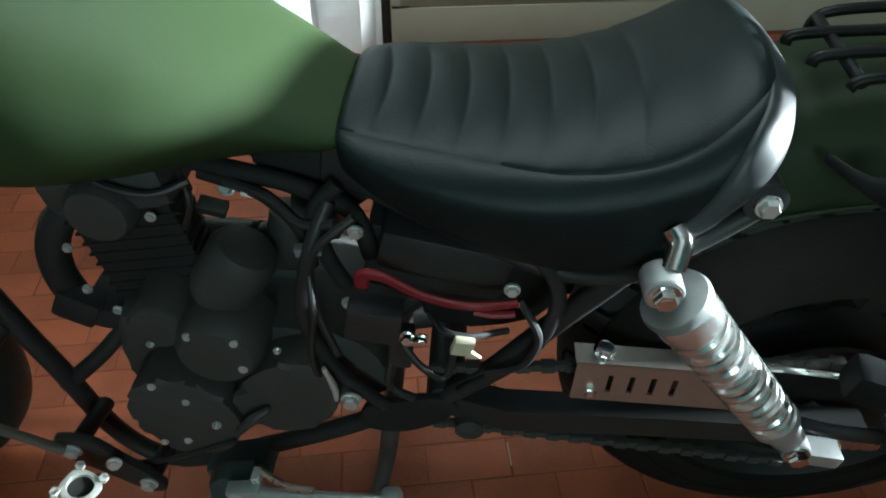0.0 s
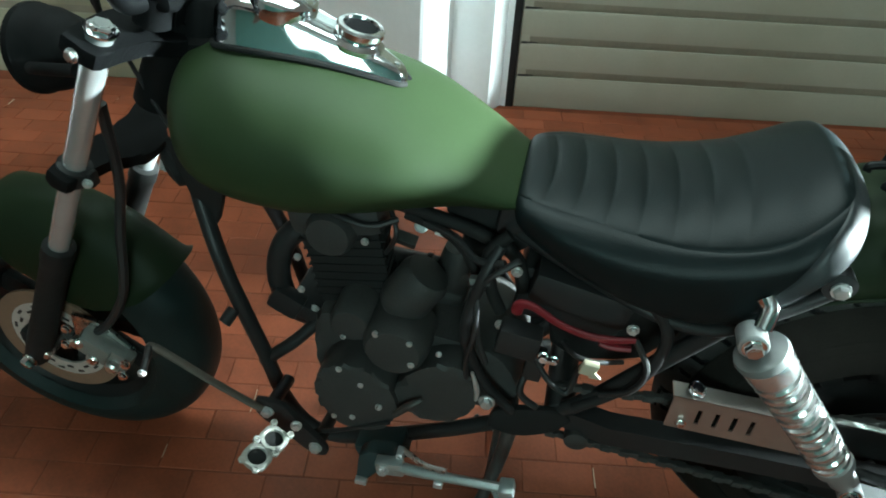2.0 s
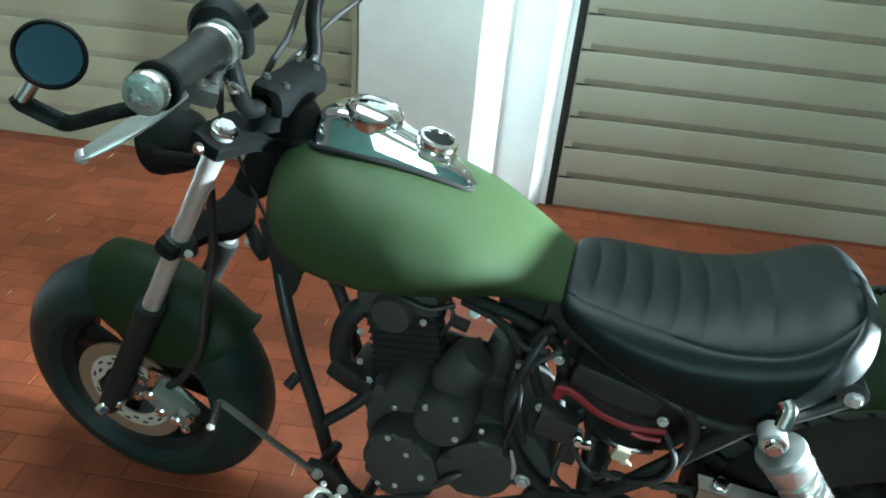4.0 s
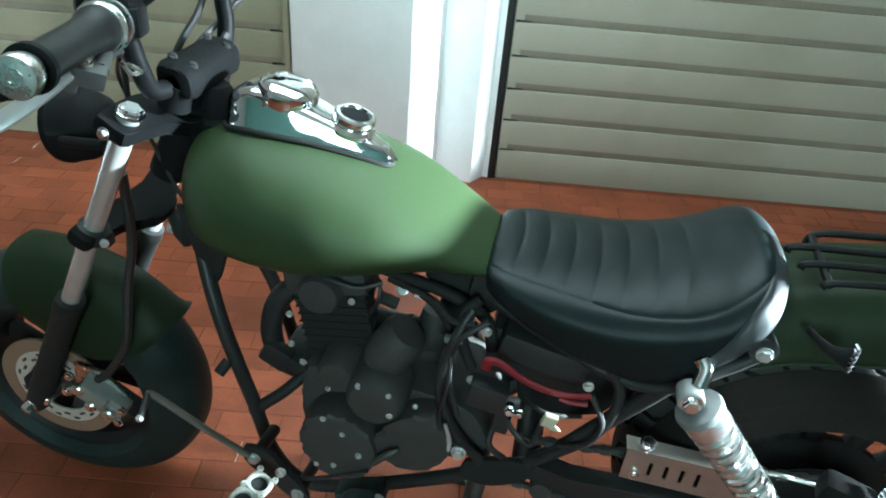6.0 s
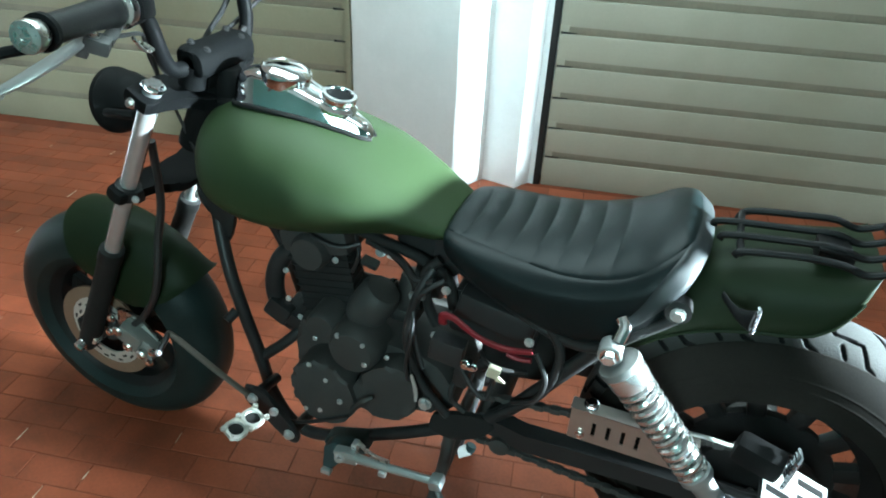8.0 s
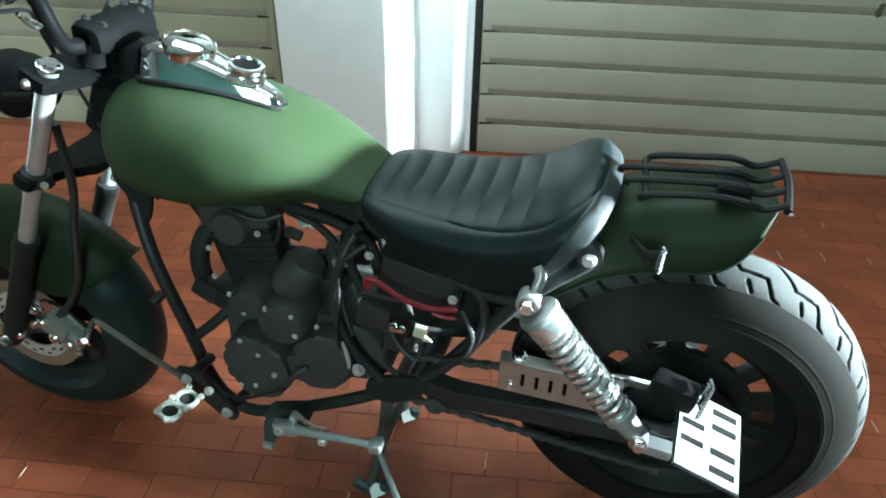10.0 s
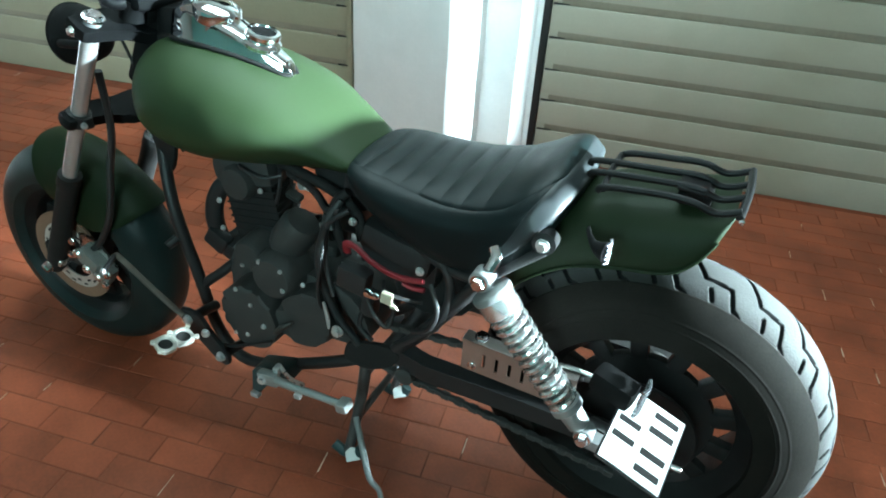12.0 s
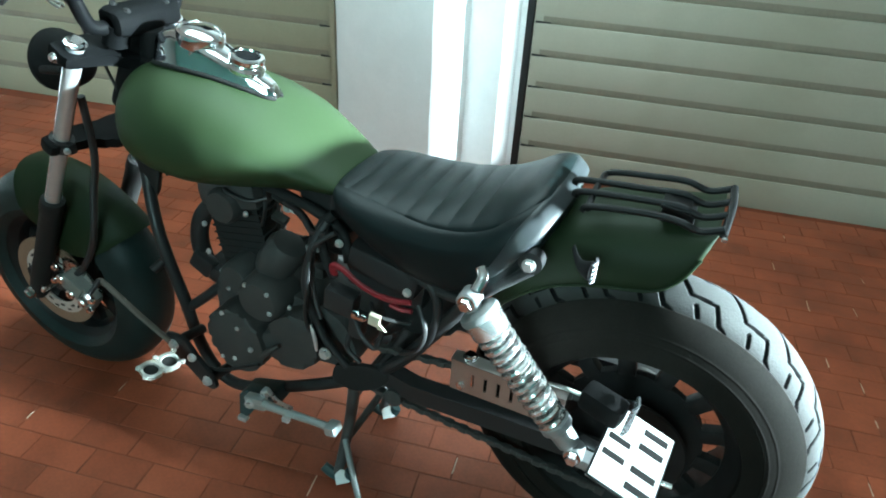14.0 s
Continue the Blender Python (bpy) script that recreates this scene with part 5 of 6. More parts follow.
for z0, z1, x0, x1 in ((0.452, 0.505, 0.10, 0.60), (0.335, 0.283, 0.09, 0.60)):
    n = 32
    for k in range(n):
        f0, f1 = k / n, (k + 1) / n
        at = Vector((x0 + (x1 - x0) * (f0 + f1) / 2, -0.115, z0 + (z1 - z0) * (f0 + f1) / 2))
        if k % 2 not in links:
            bm = B()
            w = 0.0075 if k % 2 else 0.0045
            box(bm, (0.0185, w * 2, 0.013), Matrix.Identity(4), 0.002)
            ob = part("chain_link", bm, BLACK_MATT, bike, "oily black drive chain link")
            links[k % 2] = ob.data
        else:
            ob = new("chain_link", links[k % 2])
            ob.parent = bike
        ob.matrix_basis = Matrix.Translation(at) @ Matrix.Rotation(-math.atan2(z1 - z0, x1 - x0), 4, "Y")

# ---- engine ----
bm = B()
prism(bm, [(-0.31, 0.41), (-0.312, 0.345), (-0.275, 0.318), (-0.19, 0.322), (-0.06, 0.340), (0.02, 0.352), (0.05, 0.39), (0.02, 0.46), (-0.04, 0.490), (-0.18, 0.503), (-0.30, 0.50)], 0.20, side_at(0), 0.02, 3)
engine = part("engine", bm, BLACK_MATT, bike, "black air-cooled single cylinder engine")
bm = B()
prism(bm, [(-0.292, 0.36), (-0.275, 0.315), (-0.235, 0.294), (-0.190, 0.300), (-0.155, 0.33), (-0.148, 0.375), (-0.17, 0.43), (-0.215, 0.455), (-0.262, 0.445), (-0.29, 0.41)], 0.075, side_at(-0.125), 0.014, 4)
part("stator_cover", bm, BLACK_MATT, engine)
bm = B()
lathe(bm, [(0.01, 0.03), (0.044, 0.028), (0.052, 0.018), (0.056, 0.0), (0.058, -0.05)], axis_frame((-0.158, -0.125, 0.495), (-0.158, -0.3, 0.495)), 36)
lathe(bm, [(0.01, 0.028), (0.030, 0.026), (0.036, 0.018), (0.038, -0.05)], axis_frame((-0.235, -0.105, 0.515), (-0.235, -0.3, 0.515)), 28)
part("starter_cover", bm, BLACK_MATT, engine)
bm = B()
prism(bm, [(-0.165, 0.365), (-0.125, 0.344), (-0.065, 0.348), (-0.025, 0.375), (-0.02, 0.43), (-0.045, 0.485), (-0.10, 0.475), (-0.145, 0.43)], 0.07, side_at(-0.115), 0.016, 4)
part("sprocket_cover", bm, BLACK_MATT, engine)
bm = B()
tube(bm, [(-0.15, -0.165, 0.360), (-0.127, -0.165, 0.388), (-0.105, -0.160, 0.405)], [0.006, 0.0075, 0.004], 8)
part("shift_arm", bm, CARB, engine)
bm = B()
tube(bm, [(-0.028, -0.15, 0.485), (-0.018, -0.152, 0.45), (-0.018, -0.150, 0.42)], [0.003, 0.005, 0.003], 8)
part("cover_edge", bm, ZINC, engine)
bolts("engine_bolt", [((x, y, z), r * 0.8) for x, y, z, r in ((-0.179, -0.165, 0.369, 0.006), (-0.246, -0.163, 0.445, 0.0055), (-0.228, -0.163, 0.325, 0.0055), (-0.262, -0.163, 0.318, 0.005), (-0.127, -0.153, 0.478, 0.006),
      (-0.185, -0.15, 0.53, 0.006), (-0.247, -0.132, 0.49, 0.005), (-0.13, -0.153, 0.525, 0.005), (-0.085, -0.14, 0.50, 0.005), (-0.27, -0.085, 0.49, 0.010), (-0.325, -0.06, 0.465, 0.009), (-0.21, -0.163, 0.415, 0.005))],
      ZINC, engine, "zinc engine bolt", (0, -1, 0.1))
# cylinder with fins, leaning forward
cy = axis_frame((-0.235, 0.0, 0.48), (-0.275, 0.0, 0.70))
def barrel(bm, x0, x1, half, thick, h, bevel):
    """A plan of the barrel with its rear far corner cut back."""
    prism(bm, [(x0, -half), (x1, -half), (x1, half), (x1 - 0.050, half - 0.004), (x0, half - 0.066)], thick, cy @ Matrix.Translation((0, 0, h)), bevel)


bm = B()
barrel(bm, -0.075, 0.067, 0.064, 0.23, 0.10, 0.006)
part("cylinder", bm, DULL, engine)
for k in range(9):
    bm = B()
    h = 0.045 + 0.0165 * k
    barrel(bm, -0.0815, 0.0695, 0.0685 if k < 7 else 0.075, 0.0035, h, 0.001)
    part("fin", bm, DULL, engine)
bm = B()
box(bm, (0.168, 0.156, 0.066), cy @ Matrix.Translation((-0.004, 0, 0.205)), 0.022)
box(bm, (0.08, 0.08, 0.03), cy @ Matrix.Translation((0, 0, 0.235)), 0.01)
lathe(bm, [(0.01, 0.022), (0.034, 0.02), (0.04, 0.01), (0.042, -0.02)], axis_frame((-0.276, -0.075, 0.66), (-0.276, -0.2, 0.66)), 24)
part("cylinder_head", bm, BLACK_MATT, engine)
bolts("head_bolt", [((x, -0.082, z), 0.005) for x, z in ((-0.335, 0.60), (-0.335, 0.53), (-0.22, 0.655), (-0.31, 0.665))], ZINC, engine, "", (0, -1, 0.1))
# exhaust header
bm = B()
tube(bm, [(-0.315, -0.02, 0.62), (-0.358, -0.035, 0.612), (-0.384, -0.045, 0.565), (-0.390, -0.045, 0.50), (-0.375, -0.03, 0.43), (-0.33, 0.02, 0.36), (-0.27, 0.07, 0.28), (-0.12, 0.12, 0.24), (0.1, 0.15, 0.26)], 0.0205, 18)
header = part("exhaust_header", bm, BLACK, bike, "black exhaust header pipe")
bm = B()
lathe(bm, [(0.022, -0.008), (0.036, -0.006), (0.036, 0.006), (0.022, 0.008)], axis_frame((-0.335, -0.025, 0.62), (-0.4, -0.04, 0.61)), 20)
part("header_flange", bm, BLACK_MATT, header)
# engine mounts at the front
bm = B()
box(bm, (0.08, 0.10, 0.035), pose(-0.335, -0.02, 0.455, 0, 25, 0), 0.008)
box(bm, (0.06, 0.03, 0.05), pose(-0.375, -0.06, 0.475, 0, 30, 0), 0.01)
part("engine_mount", bm, BLACK, bike)
# carburettor and intake
bm = B()
tube(bm, [(-0.235, 0, 0.562), (-0.17, 0, 0.560), (-0.11, 0, 0.560)], 0.019, 18)
part("intake", bm, BLACK_MATT, bike)
bm = B()
lathe(bm, [(0.02, -0.03), (0.028, -0.026), (0.03, 0.02), (0.022, 0.05)], axis_frame((-0.085, -0.01, 0.57), (-0.085, -0.01, 0.68)), 20)
box(bm, (0.05, 0.055, 0.05), pose(-0.085, -0.01, 0.56), 0.008)
box(bm, (0.06, 0.06, 0.03), pose(-0.095, -0.01, 0.525), 0.01)
carburettor = part("carburettor", bm, CARB, bike, "dark grey cast carburettor")
bolts("carburettor_screw", [((-0.14, -0.045, 0.675), 0.009), ((-0.10, -0.045, 0.69), 0.006)], ALU, carburettor, "", (0, -1, 0.6))
bm = B()
box(bm, (0.035, 0.02, 0.014), pose(-0.165, -0.04, 0.64, 20, 15, 0), 0.003)
part("fuel_fitting", bm, CARB, carburettor)
bm = B()
lathe(bm, [(0.012, 0), (0.030, 0.003), (0.038, 0.012), (0.043, 0.030), (0.043, 0.084), (0.036, 0.097), (0.015, 0.101)], axis_frame((-0.170, -0.085, 0.530), (-0.108, -0.075, 0.628)), 28)
part("starter_motor", bm, BLACK_MATT, engine)
bm = B()
lathe(bm, [(0.02, 0), (0.04, 0.004), (0.042, 0.05), (0.03, 0.056)], axis_frame((-0.08, 0.01, 0.60), (0.0, 0.015, 0.61)), 24)
part("air_filter", bm, PLASTIC, bike)
for pts, r in (([(-0.03, -0.14, 0.42), (-0.04, -0.15, 0.50), (-0.03, -0.15, 0.58), (-0.035, -0.125, 0.64)], 0.004),):
    bm = B()
    tube(bm, pts, r, 10)
    part("breather_hose", bm, WIRE, bike, "black rubber hose")

# loom and tray that fill the space under the tank's tail
bm = B()
prism(bm, [(-0.11, 0.735), (-0.02, 0.745), (0.03, 0.735), (0.035, 0.68), (-0.01, 0.655), (-0.045, 0.675), (-0.085, 0.70)], 0.07, side_at(-0.02), 0.008, 2)
part("loom_tray", bm, DULL, bike, "dull black wiring tray")
for pts, r in (([(-0.20, -0.045, 0.715), (-0.12, -0.062, 0.712), (-0.05, -0.07, 0.70), (0.01, -0.08, 0.675), (0.03, -0.09, 0.62)], 0.011),
               ([(-0.16, -0.06, 0.705), (-0.09, -0.075, 0.69), (-0.05, -0.085, 0.65), (-0.04, -0.09, 0.60)], 0.008),
               ([(0.0, -0.09, 0.72), (-0.025, -0.10, 0.69), (-0.02, -0.10, 0.63), (0.0, -0.10, 0.58)], 0.010)):
    bm = B()
    tube(bm, pts, r, 10)
    part("loom", bm, DULL, bike, "taped black wiring loom")

bm = B()
tube(bm, [(-0.29, -0.05, 0.69), (-0.26, -0.085, 0.70), (-0.21, -0.085, 0.69), (-0.17, -0.07, 0.70)], 0.005, 8)
part("ignition_lead", bm, WIRE, bike, "black ignition lead")
bm = B()
lathe(bm, [(0.008, -0.004), (0.012, -0.003), (0.013, 0.012), (0.010, 0.024), (0.006, 0.028)], axis_frame((-0.285, -0.072, 0.672), (-0.30, -0.10, 0.70)), 14)
part("plug_cap", bm, PLASTIC, bike)
bm = B()
lathe(bm, [(0.0185, -0.005), (0.0215, -0.004), (0.0215, 0.004), (0.0185, 0.005)], axis_frame((-0.135, 0, 0.560), (-0.1, 0, 0.560)), 24)
part("hose_clamp", bm, DULL, bike)
bm = B()
box(bm, (0.024, 0.003, 0.018), pose(-0.098, -0.078, 0.694, 15, 20, 8), 0.001)
part("tag", bm, WHITE_PLATE, bike, "small white cable tag")

# ---- electrics under the seat ----
bm = B()
box(bm, (0.17, 0.16, 0.10), pose(0.105, 0.0, 0.60, 0, 6, 0), 0.012)
box(bm, (0.15, 0.05, 0.055), pose(0.115, -0.09, 0.635, 0, 12, 0), 0.008)
part("battery_box", bm, PLASTIC, bike, "black battery box")
bm = B()
prism(bm, [(0.075, 0.585), (0.255, 0.60), (0.275, 0.55), (0.235, 0.475), (0.15, 0.455), (0.085, 0.475)], 0.13, side_at(0.02), 0.01, 2)
part("battery_tray", bm, DULL, bike, "dull black battery tray")
bm = B()
box(bm, (0.065, 0.035, 0.05), pose(0.035, -0.128, 0.555, 0, 8, 0), 0.005)
box(bm, (0.03, 0.03, 0.055), pose(0.065, -0.12, 0.50, 0, 5, 0), 0.005)
part("rectifier", bm, PLASTIC, bike, "dark plastic rectifier")
bm = B()
tube(bm, [(0.026, -0.14, 0.622), (0.030, -0.146, 0.643), (0.05, -0.148, 0.644), (0.09, -0.150, 0.622), (0.13, -0.152, 0.612), (0.165, -0.154, 0.614), (0.196, -0.154, 0.621)], [0.0085, 0.009, 0.0075, 0.007, 0.0075, 0.0075, 0.006], 10, flat=0.7)
part("red_strap", bm, RED, bike, "red rubber battery strap")
bm = B()
tube(bm, [(0.15, -0.145, 0.595), (0.17, -0.146, 0.592), (0.195, -0.146, 0.595)], 0.005, 8)
part("red_lead", bm, RED, bike)
bm = B()
box(bm, (0.022, 0.010, 0.026), pose(0.139, -0.186, 0.583, 10, 12, 5), 0.0015)
prism(bm, [(0.008, -0.022), (0.026, -0.019), (0.012, -0.008)], 0.004, pose(0.139, -0.186, 0.583, 100, 12, 5), 0.0005)
part("connector", bm, IVORY, bike, "ivory plug connector")
bm = B()
box(bm, (0.03, 0.012, 0.012), pose(-0.034, -0.116, 0.648, 0, -8, 0), 0.002)
part("connector", bm, GREY, bike, "grey plug connector")
bm = B()
bolt(bm, (0.075, -0.145, 0.545), (0, -1, 0.2), 0.007, 0.01)
bolt(bm, (0.092, -0.145, 0.542), (0, -1, 0.2), 0.006, 0.008)
box(bm, (0.022, 0.008, 0.008), pose(0.083, -0.15, 0.543), 0.001)
part("terminal", bm, CHROME, bike, "bright wire terminals")
for pts, r in (([(0.06, -0.13, 0.53), (0.09, -0.15, 0.50), (0.12, -0.15, 0.48), (0.13, -0.14, 0.52), (0.135, -0.16, 0.56)], 0.005),
               ([(0.10, -0.13, 0.57), (0.12, -0.16, 0.575), (0.15, -0.16, 0.57), (0.19, -0.14, 0.56)], 0.004),
               ([(0.02, -0.12, 0.70), (-0.02, -0.13, 0.665), (-0.035, -0.12, 0.62), (-0.03, -0.13, 0.56), (-0.01, -0.14, 0.50)], 0.005),
               ([(-0.15, -0.06, 0.70), (-0.08, -0.09, 0.70), (-0.04, -0.11, 0.68), (0.0, -0.12, 0.69)], 0.006),
               ([(0.2, -0.13, 0.60), (0.225, -0.15, 0.56), (0.21, -0.15, 0.51), (0.17, -0.14, 0.48)], 0.005),
               ([(-0.19, -0.05, 0.71), (-0.17, -0.08, 0.68), (-0.19, -0.07, 0.63)], 0.004),
               ([(0.06, -0.12, 0.50), (0.05, -0.14, 0.45), (0.08, -0.14, 0.42)], 0.006)):
    bm = B()
    tube(bm, pts, r, 8)
    part("wire", bm, WIRE, bike)

# ---- footrest, gear lever ----
bm = B()
prism(bm, [(-0.392, 0.355), (-0.345, 0.352), (-0.318, 0.315), (-0.276, 0.262), (-0.272, 0.236), (-0.298, 0.232), (-0.345, 0.275), (-0.395, 0.318)], 0.012, side_at(-0.185), 0.003, 3)
footrest = part("footrest_bracket", bm, BLACK, bike, "black footrest bracket plate")
for x in ((-0.373, 0.331), (-0.291, 0.254)):
    bm = B()
    rod(bm, (x[0], -0.10, x[1] - 0.02), (x[0], -0.185, x[1]), 0.012)
    part("spacer", bm, BLACK, footrest)
bolts("bracket_bolt", [((-0.373, -0.192, 0.331), 0.010), ((-0.291, -0.192, 0.254), 0.010), ((-0.318, -0.20, 0.318), 0.008, (0.3, -1, 0.2))], ZINC, footrest)
# the peg: a slab with two round windows
px_ = Vector((-0.030, -0.115, 0.012)).normalized()
pn_ = Vector((0.15, -0.45, 0.88))
pn_ = (pn_ - px_ * pn_.dot(px_)).normalized()
pg = Matrix.Translation((-0.330, -0.212, 0.330)) @ Matrix((px_, pn_.cross(px_), pn_)).transposed().to_4x4() @ Matrix.Diagonal((0.95, 0.92, 0.95, 1))
def peg_limit(a):
    """The scalloped rim of a peg ring, straight where the two rings meet."""
    return min(0.0226 / max(abs(math.cos(a)), 1e-6), 0.0258 + 0.0012 * math.cos(6 * a))


footpeg = None
for cx in (0.035, 0.080):
    bm = B()
    n = 24
    rings = []
    for k in range(n):
        a = 2 * math.pi * k / n
        c, q, r = math.cos(a), math.sin(a), peg_limit(a)
        rings.append([pg @ Vector((cx + c * u, q * u, z)) for u, z in ((0.0168, -0.004), (r, -0.005), (r, 0.004), (r - 0.0015, 0.005), (0.0178, 0.005), (0.0168, 0.004))])
    rings.append(rings[0])
    ring_loft(bm, rings, caps=False)
    bmesh.ops.remove_doubles(bm, verts=bm.verts, dist=1e-6)
    ob = part("footpeg", bm, PEG, footrest, "machined aluminium footpeg ring")
    # Dark disc fills the window in place of the shade behind it.
    bm = B()
    lathe(bm, [(0.001, -0.0042), (0.0176, -0.0042), (0.0176, -0.0022), (0.006, -0.0016), (0.001, -0.0016)], pg @ Matrix.Translation((cx, 0, 0)), 16)
    part("peg_core", bm, DULL, ob, "dark disc filling the peg's window in place of shade")
    footpeg = footpeg or ob
for cx, cyy in ((0.013, 0.019), (0.013, -0.019), (0.0575, 0.021), (0.0575, -0.021), (0.102, 0.015), (0.102, -0.015)):
    bm = B()
    lathe(bm, [(0.0025, 0.001), (0.0070, 0.003), (0.0070, 0.0088), (0.0062, 0.0094), (0.0032, 0.0094), (0.0030, 0.0070)], pg @ Matrix.Translation((cx, cyy, 0)), 6)
    part("stud", bm, PEG, footpeg)
bm = B()
tube(bm, [(-0.376, -0.20, 0.345), (-0.46, -0.195, 0.385), (-0.560, -0.185, 0.432), (-0.575, -0.188, 0.436)], [0.007, 0.0075, 0.0075, 0.007], 10, flat=0.6)
gear = part("gear_lever", bm, LEVER, bike, "bare steel gear lever")
bm = B()
tube(bm, [(-0.573, -0.188, 0.436), (-0.567, -0.21, 0.43), (-0.562, -0.232, 0.425)], [0.007, 0.006, 0.006], 10)
part("toe_peg", bm, PLASTIC, gear)
bm = B()
bolt(bm, (-0.562, -0.234, 0.424), (0.1, -1, -0.1), 0.006, 0.005)
part("toe_bolt", bm, ZINC, gear)
bm = B()
tube(bm, [(-0.385, -0.175, 0.30), (-0.35, -0.17, 0.272), (-0.28, -0.165, 0.27), (-0.16, -0.165, 0.335)], 0.004, 8)
part("shift_rod", bm, BLACK, gear)

# ---- stands ----
bm = B()
tube(bm, [(-0.165, -0.195, 0.256), (-0.10, -0.205, 0.268), (0.0, -0.212, 0.283), (0.05, -0.213, 0.287)], [0.0115, 0.0095, 0.008, 0.0085], 12)
box(bm, (0.05, 0.022, 0.032), pose(-0.150, -0.198, 0.258, 0, -10, 0), 0.005)
side_stand = part("side_stand", bm, STAND, bike, "pale zinc side stand, folded up")
bm = B()
box(bm, (0.026, 0.032, 0.022), pose(0.056, -0.214, 0.289, 0, -12, 0), 0.005)
part("foot", bm, STAND, side_stand)
bm = B()
prism(bm, [(-0.215, 0.235), (-0.195, 0.255), (-0.150, 0.262), (-0.160, 0.225), (-0.185, 0.20), (-0.200, 0.170), (-0.222, 0.172)], 0.03, side_at(-0.165), 0.004)
box(bm, (0.10, 0.05, 0.036), pose(-0.185, -0.120, 0.208, 0, -18, 0), 0.008)
part("stand_lug", bm, TEAL, side_stand, "dark stand bracket with the teal light in its colour")
bolts("stand_bolt", [((-0.161, -0.208, 0.256), 0.010)], ZINC, side_stand)
for size, at in (((0.012, 0.02, 0.022), (-0.135, -0.185, 0.278)), ((0.016, 0.012, 0.012), (-0.06, -0.216, 0.262)), ((0.022, 0.016, 0.012), (-0.212, -0.18, 0.163))):
    bm = B()
    box(bm, size, pose(*at), 0.002)
    part("stand_tab", bm, ZINC, side_stand)
bm = B()
tube(bm, [(-0.13, -0.18, 0.285), (-0.09, -0.2, 0.285), (-0.05, -0.208, 0.291)], 0.005, 8)
part("return_spring", bm, STEEL, side_stand)

bm = B()
for s in (-1, 1):
    tube(bm, [(0.045, s * 0.105, 0.318), (0.035, s * 0.108, 0.22), (0.015, s * 0.112, 0.10), (0.0, s * 0.116, 0.02)], [0.014, 0.013, 0.012, 0.012], 12)
rod(bm, (0.04, -0.105, 0.28), (0.04, 0.105, 0.28), 0.012)
rod(bm, (0.02, -0.11, 0.13), (0.02, 0.11, 0.13), 0.009)
centre_stand = part("centre_stand", bm, DARK_GREY, bike, "dark grey centre stand, down")
for s in (-1, 1):
    bm = B()
    tube(bm, [(-0.04, s * 0.118, 0.022), (-0.015, s * 0.118, 0.009), (0.01, s * 0.118, 0.008), (0.028, s * 0.118, 0.022), (0.036, s * 0.118, 0.040)], [0.010, 0.011, 0.011, 0.011, 0.009], 10, flat=1.5)
    part("stand_foot", bm, TEAL, centre_stand)
    bm = B()
    prism(bm, [(-0.016, -0.016), (0.016, -0.013), (0.018, 0.012), (-0.004, 0.020), (-0.018, 0.008)], 0.006, pose(0.020, s * 0.118 - 0.012, 0.024, 60, 0, 35), 0.001)
    part("foot_pad", bm, WHITE_PLATE, centre_stand, "bare bright foot pad")
bm = B()
tube(bm, [(0.028, -0.125, 0.155), (0.07, -0.165, 0.105), (0.105, -0.195, 0.062), (0.135, -0.205, 0.050), (0.150, -0.225, 0.040), (0.132, -0.232, 0.022)], [0.0075, 0.0075, 0.007, 0.006, 0.006, 0.006], 10)
part("foot_lever", bm, GREY, centre_stand, "thin grey foot lever")
bm = B()
lathe(bm, [(0.001, -0.008), (0.006, -0.006), (0.008, 0), (0.006, 0.006), (0.001, 0.008)], axis_frame((0.131, -0.233, 0.020), (0.131, -0.3, 0.020)), 14)
part("lever_ball", bm, WHITE_PLATE, centre_stand)

# ---- pavers, laid in running bond along the wall ----
TU, TV, GAP = 0.157, 0.080, 0.0026


def paver_verts(ox, oy, dz, w, d, tip):
    b = 0.0009
    x0, x1, y0, y1 = ox - w / 2, ox + w / 2, oy - d / 2, oy + d / 2
    low = [(x0, y0, -0.006), (x1, y0, -0.006), (x1, y1, -0.006), (x0, y1, -0.006)]
    mid = [(x, y, dz - b * 0.7) for x, y, z in low]
    top = [(x0 + b, y0 + b, dz - tip), (x1 - b, y0 + b, dz), (x1 - b, y1 - b, dz + tip), (x0 + b, y1 - b, dz)]
    return low + mid + top


PAVER_FACES = [(0, 1, 5, 4), (1, 2, 6, 5), (2, 3, 7, 6), (3, 0, 4, 7), (4, 5, 9, 8), (5, 6, 10, 9), (6, 7, 11, 10), (7, 4, 8, 11), (8, 9, 10, 11)]
paver_meshes = []
rng = random.Random(4)
for k in range(6):
    me = bpy.data.meshes.new("paver")
    me.from_pydata(paver_verts(0, 0, rng.uniform(-0.0002, 0.0006), TU - GAP - rng.uniform(0, 0.002), TV - GAP - rng.uniform(0, 0.0015), rng.uniform(-0.0003, 0.0003)), [], PAVER_FACES)
    me.materials.append(TILE)
    paver_meshes.append(me)
verts, faces, count = [], [], 0
anchor = inverse @ Vector((-0.634, -0.436, 0))
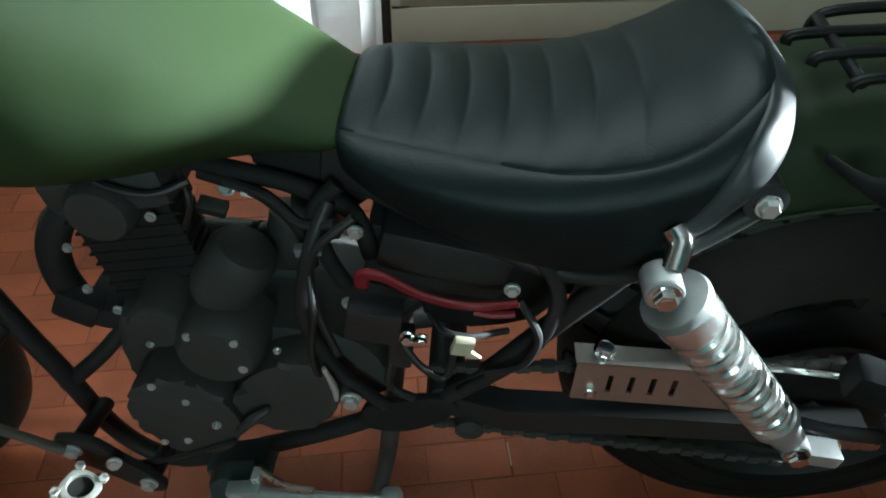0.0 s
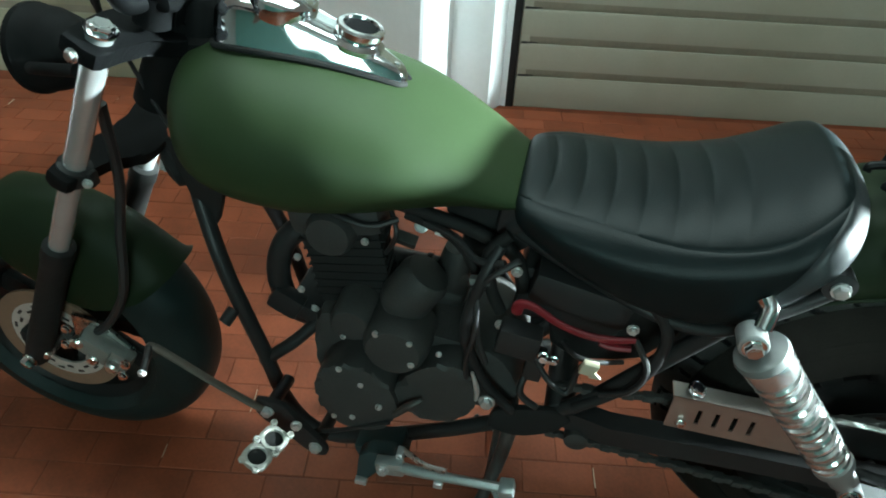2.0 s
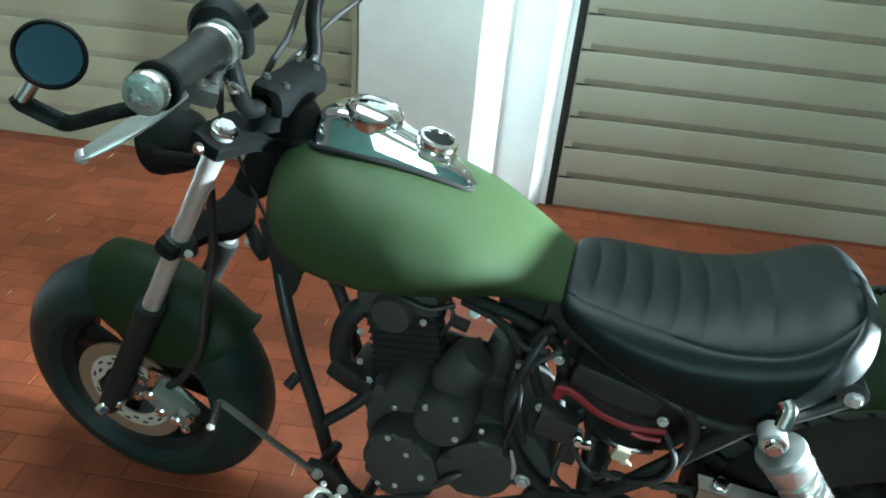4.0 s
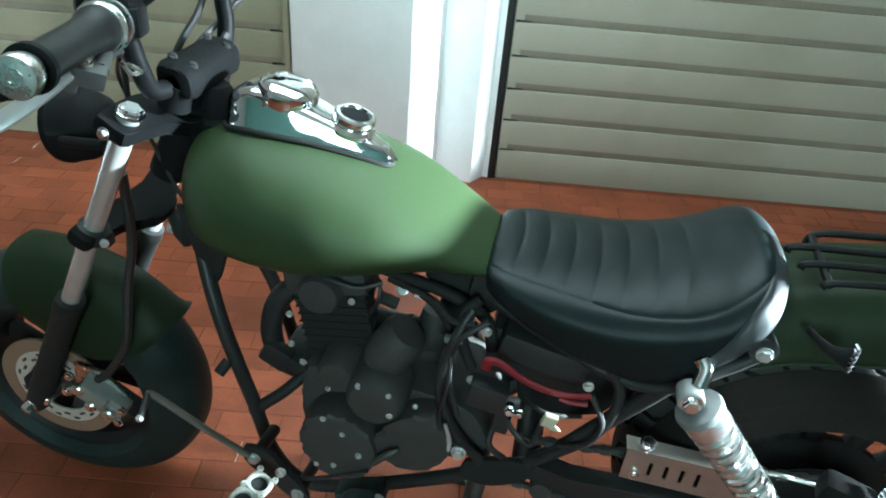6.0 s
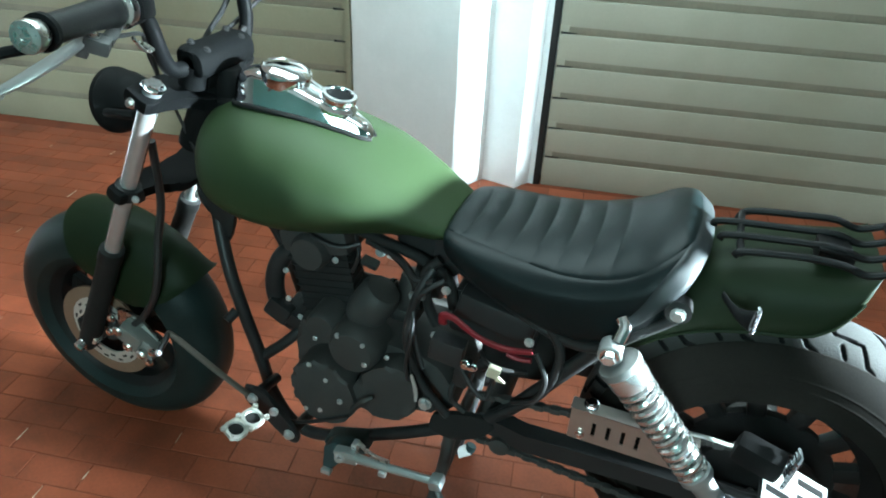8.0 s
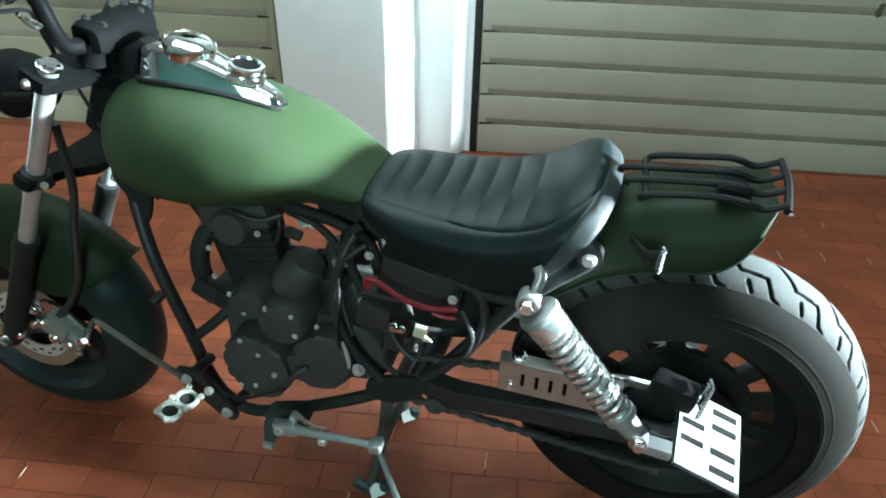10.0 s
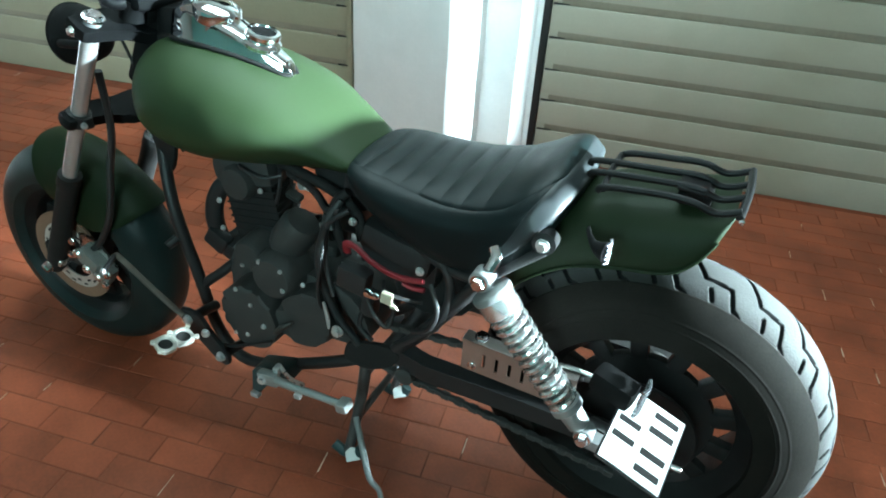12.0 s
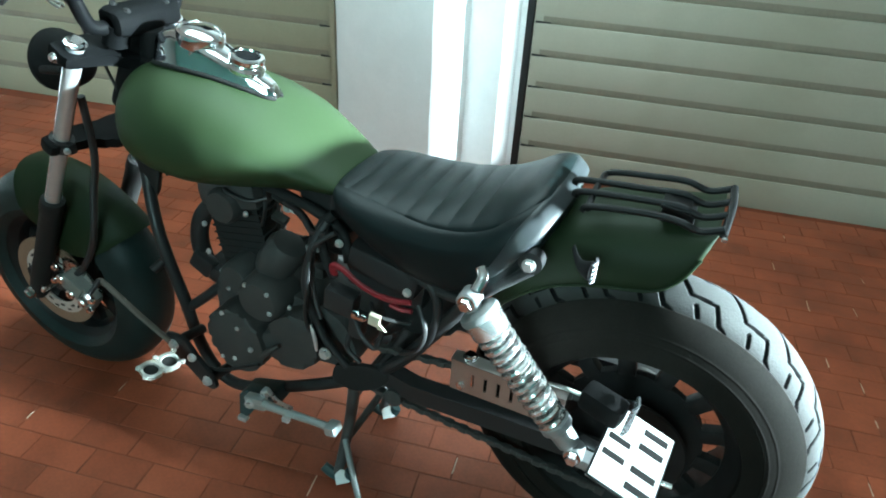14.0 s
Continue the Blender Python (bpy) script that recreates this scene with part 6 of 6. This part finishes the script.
for row in range(-34, 34):
    y = anchor.y + row * TV
    if y > -0.03 or y < -3.9:
        continue
    for col in range(-32, 32):
        x = anchor.x + (col + 0.5) * TU + (row % 2) * TU / 2
        if abs(x) > 4.4:
            continue
        place = WALL @ Vector((x, y, 0))
        jx, jy = rng.uniform(-0.001, 0.001), rng.uniform(-0.001, 0.001)
        if -1.0 < place.x < 0.62 and -0.62 < place.y < 0.22 and count < 300:
            count += 1
            ob = new("paver", rng.choice(paver_meshes))
            ob.parent = floor
            ob.location = (x + jx, y + jy, 0)
            ob.rotation_euler = (0, 0, rng.uniform(-0.006, 0.006))
        else:
            base = len(verts)
            verts += paver_verts(x + jx, y + jy, rng.uniform(-0.0002, 0.0006), TU - GAP - rng.uniform(0, 0.002), TV - GAP - rng.uniform(0, 0.0015), rng.uniform(-0.0003, 0.0003))
            faces += [tuple(base + i for i in f) for f in PAVER_FACES]
me = bpy.data.meshes.new("pavers")
me.from_pydata(verts, [], faces)
me.materials.append(TILE_REST)
rest = new("pavers", me)
rest.parent = floor
tagged(rest, kind="stuff")

# pale worn mortar left in some of the cross joints
verts, faces = [], []
for row in range(-34, 34):
    y = anchor.y + row * TV
    for col in range(-32, 32):
        x = anchor.x + col * TU + (row % 2) * TU / 2
        if not (-3.9 < y < -0.05 and abs(x) < 3.2) or rng.random() > 0.14:
            continue
        w, h, off = rng.uniform(0.001, 0.002), rng.uniform(0.012, 0.034), rng.uniform(-0.008, 0.008)
        lean = rng.uniform(-0.0015, 0.0015)
        base = len(verts)
        verts += [(x - w, y + off - h, 0.0002), (x + w, y + off - h * 0.9, 0.0002), (x + w * 0.6 + lean, y + off + h, 0.0002), (x - w * 0.7 + lean, y + off + h * 0.95, 0.0002),
                  (x - w * 0.5, y + off - h * 0.9, 0.0009), (x + w * 0.5, y + off - h * 0.85, 0.0009), (x + w * 0.3 + lean, y + off + h * 0.9, 0.0009), (x - w * 0.3 + lean, y + off + h * 0.9, 0.0009)]
        faces += [tuple(base + i for i in f) for f in ((4, 5, 6, 7), (0, 1, 5, 4), (1, 2, 6, 5), (2, 3, 7, 6), (3, 0, 4, 7))]
me = bpy.data.meshes.new("mortar_fleck")
me.from_pydata(verts, [], faces)
me.materials.append(FLECK)
flecks = new("mortar_fleck", me)
flecks.parent = floor
tagged(flecks, kind="stuff")
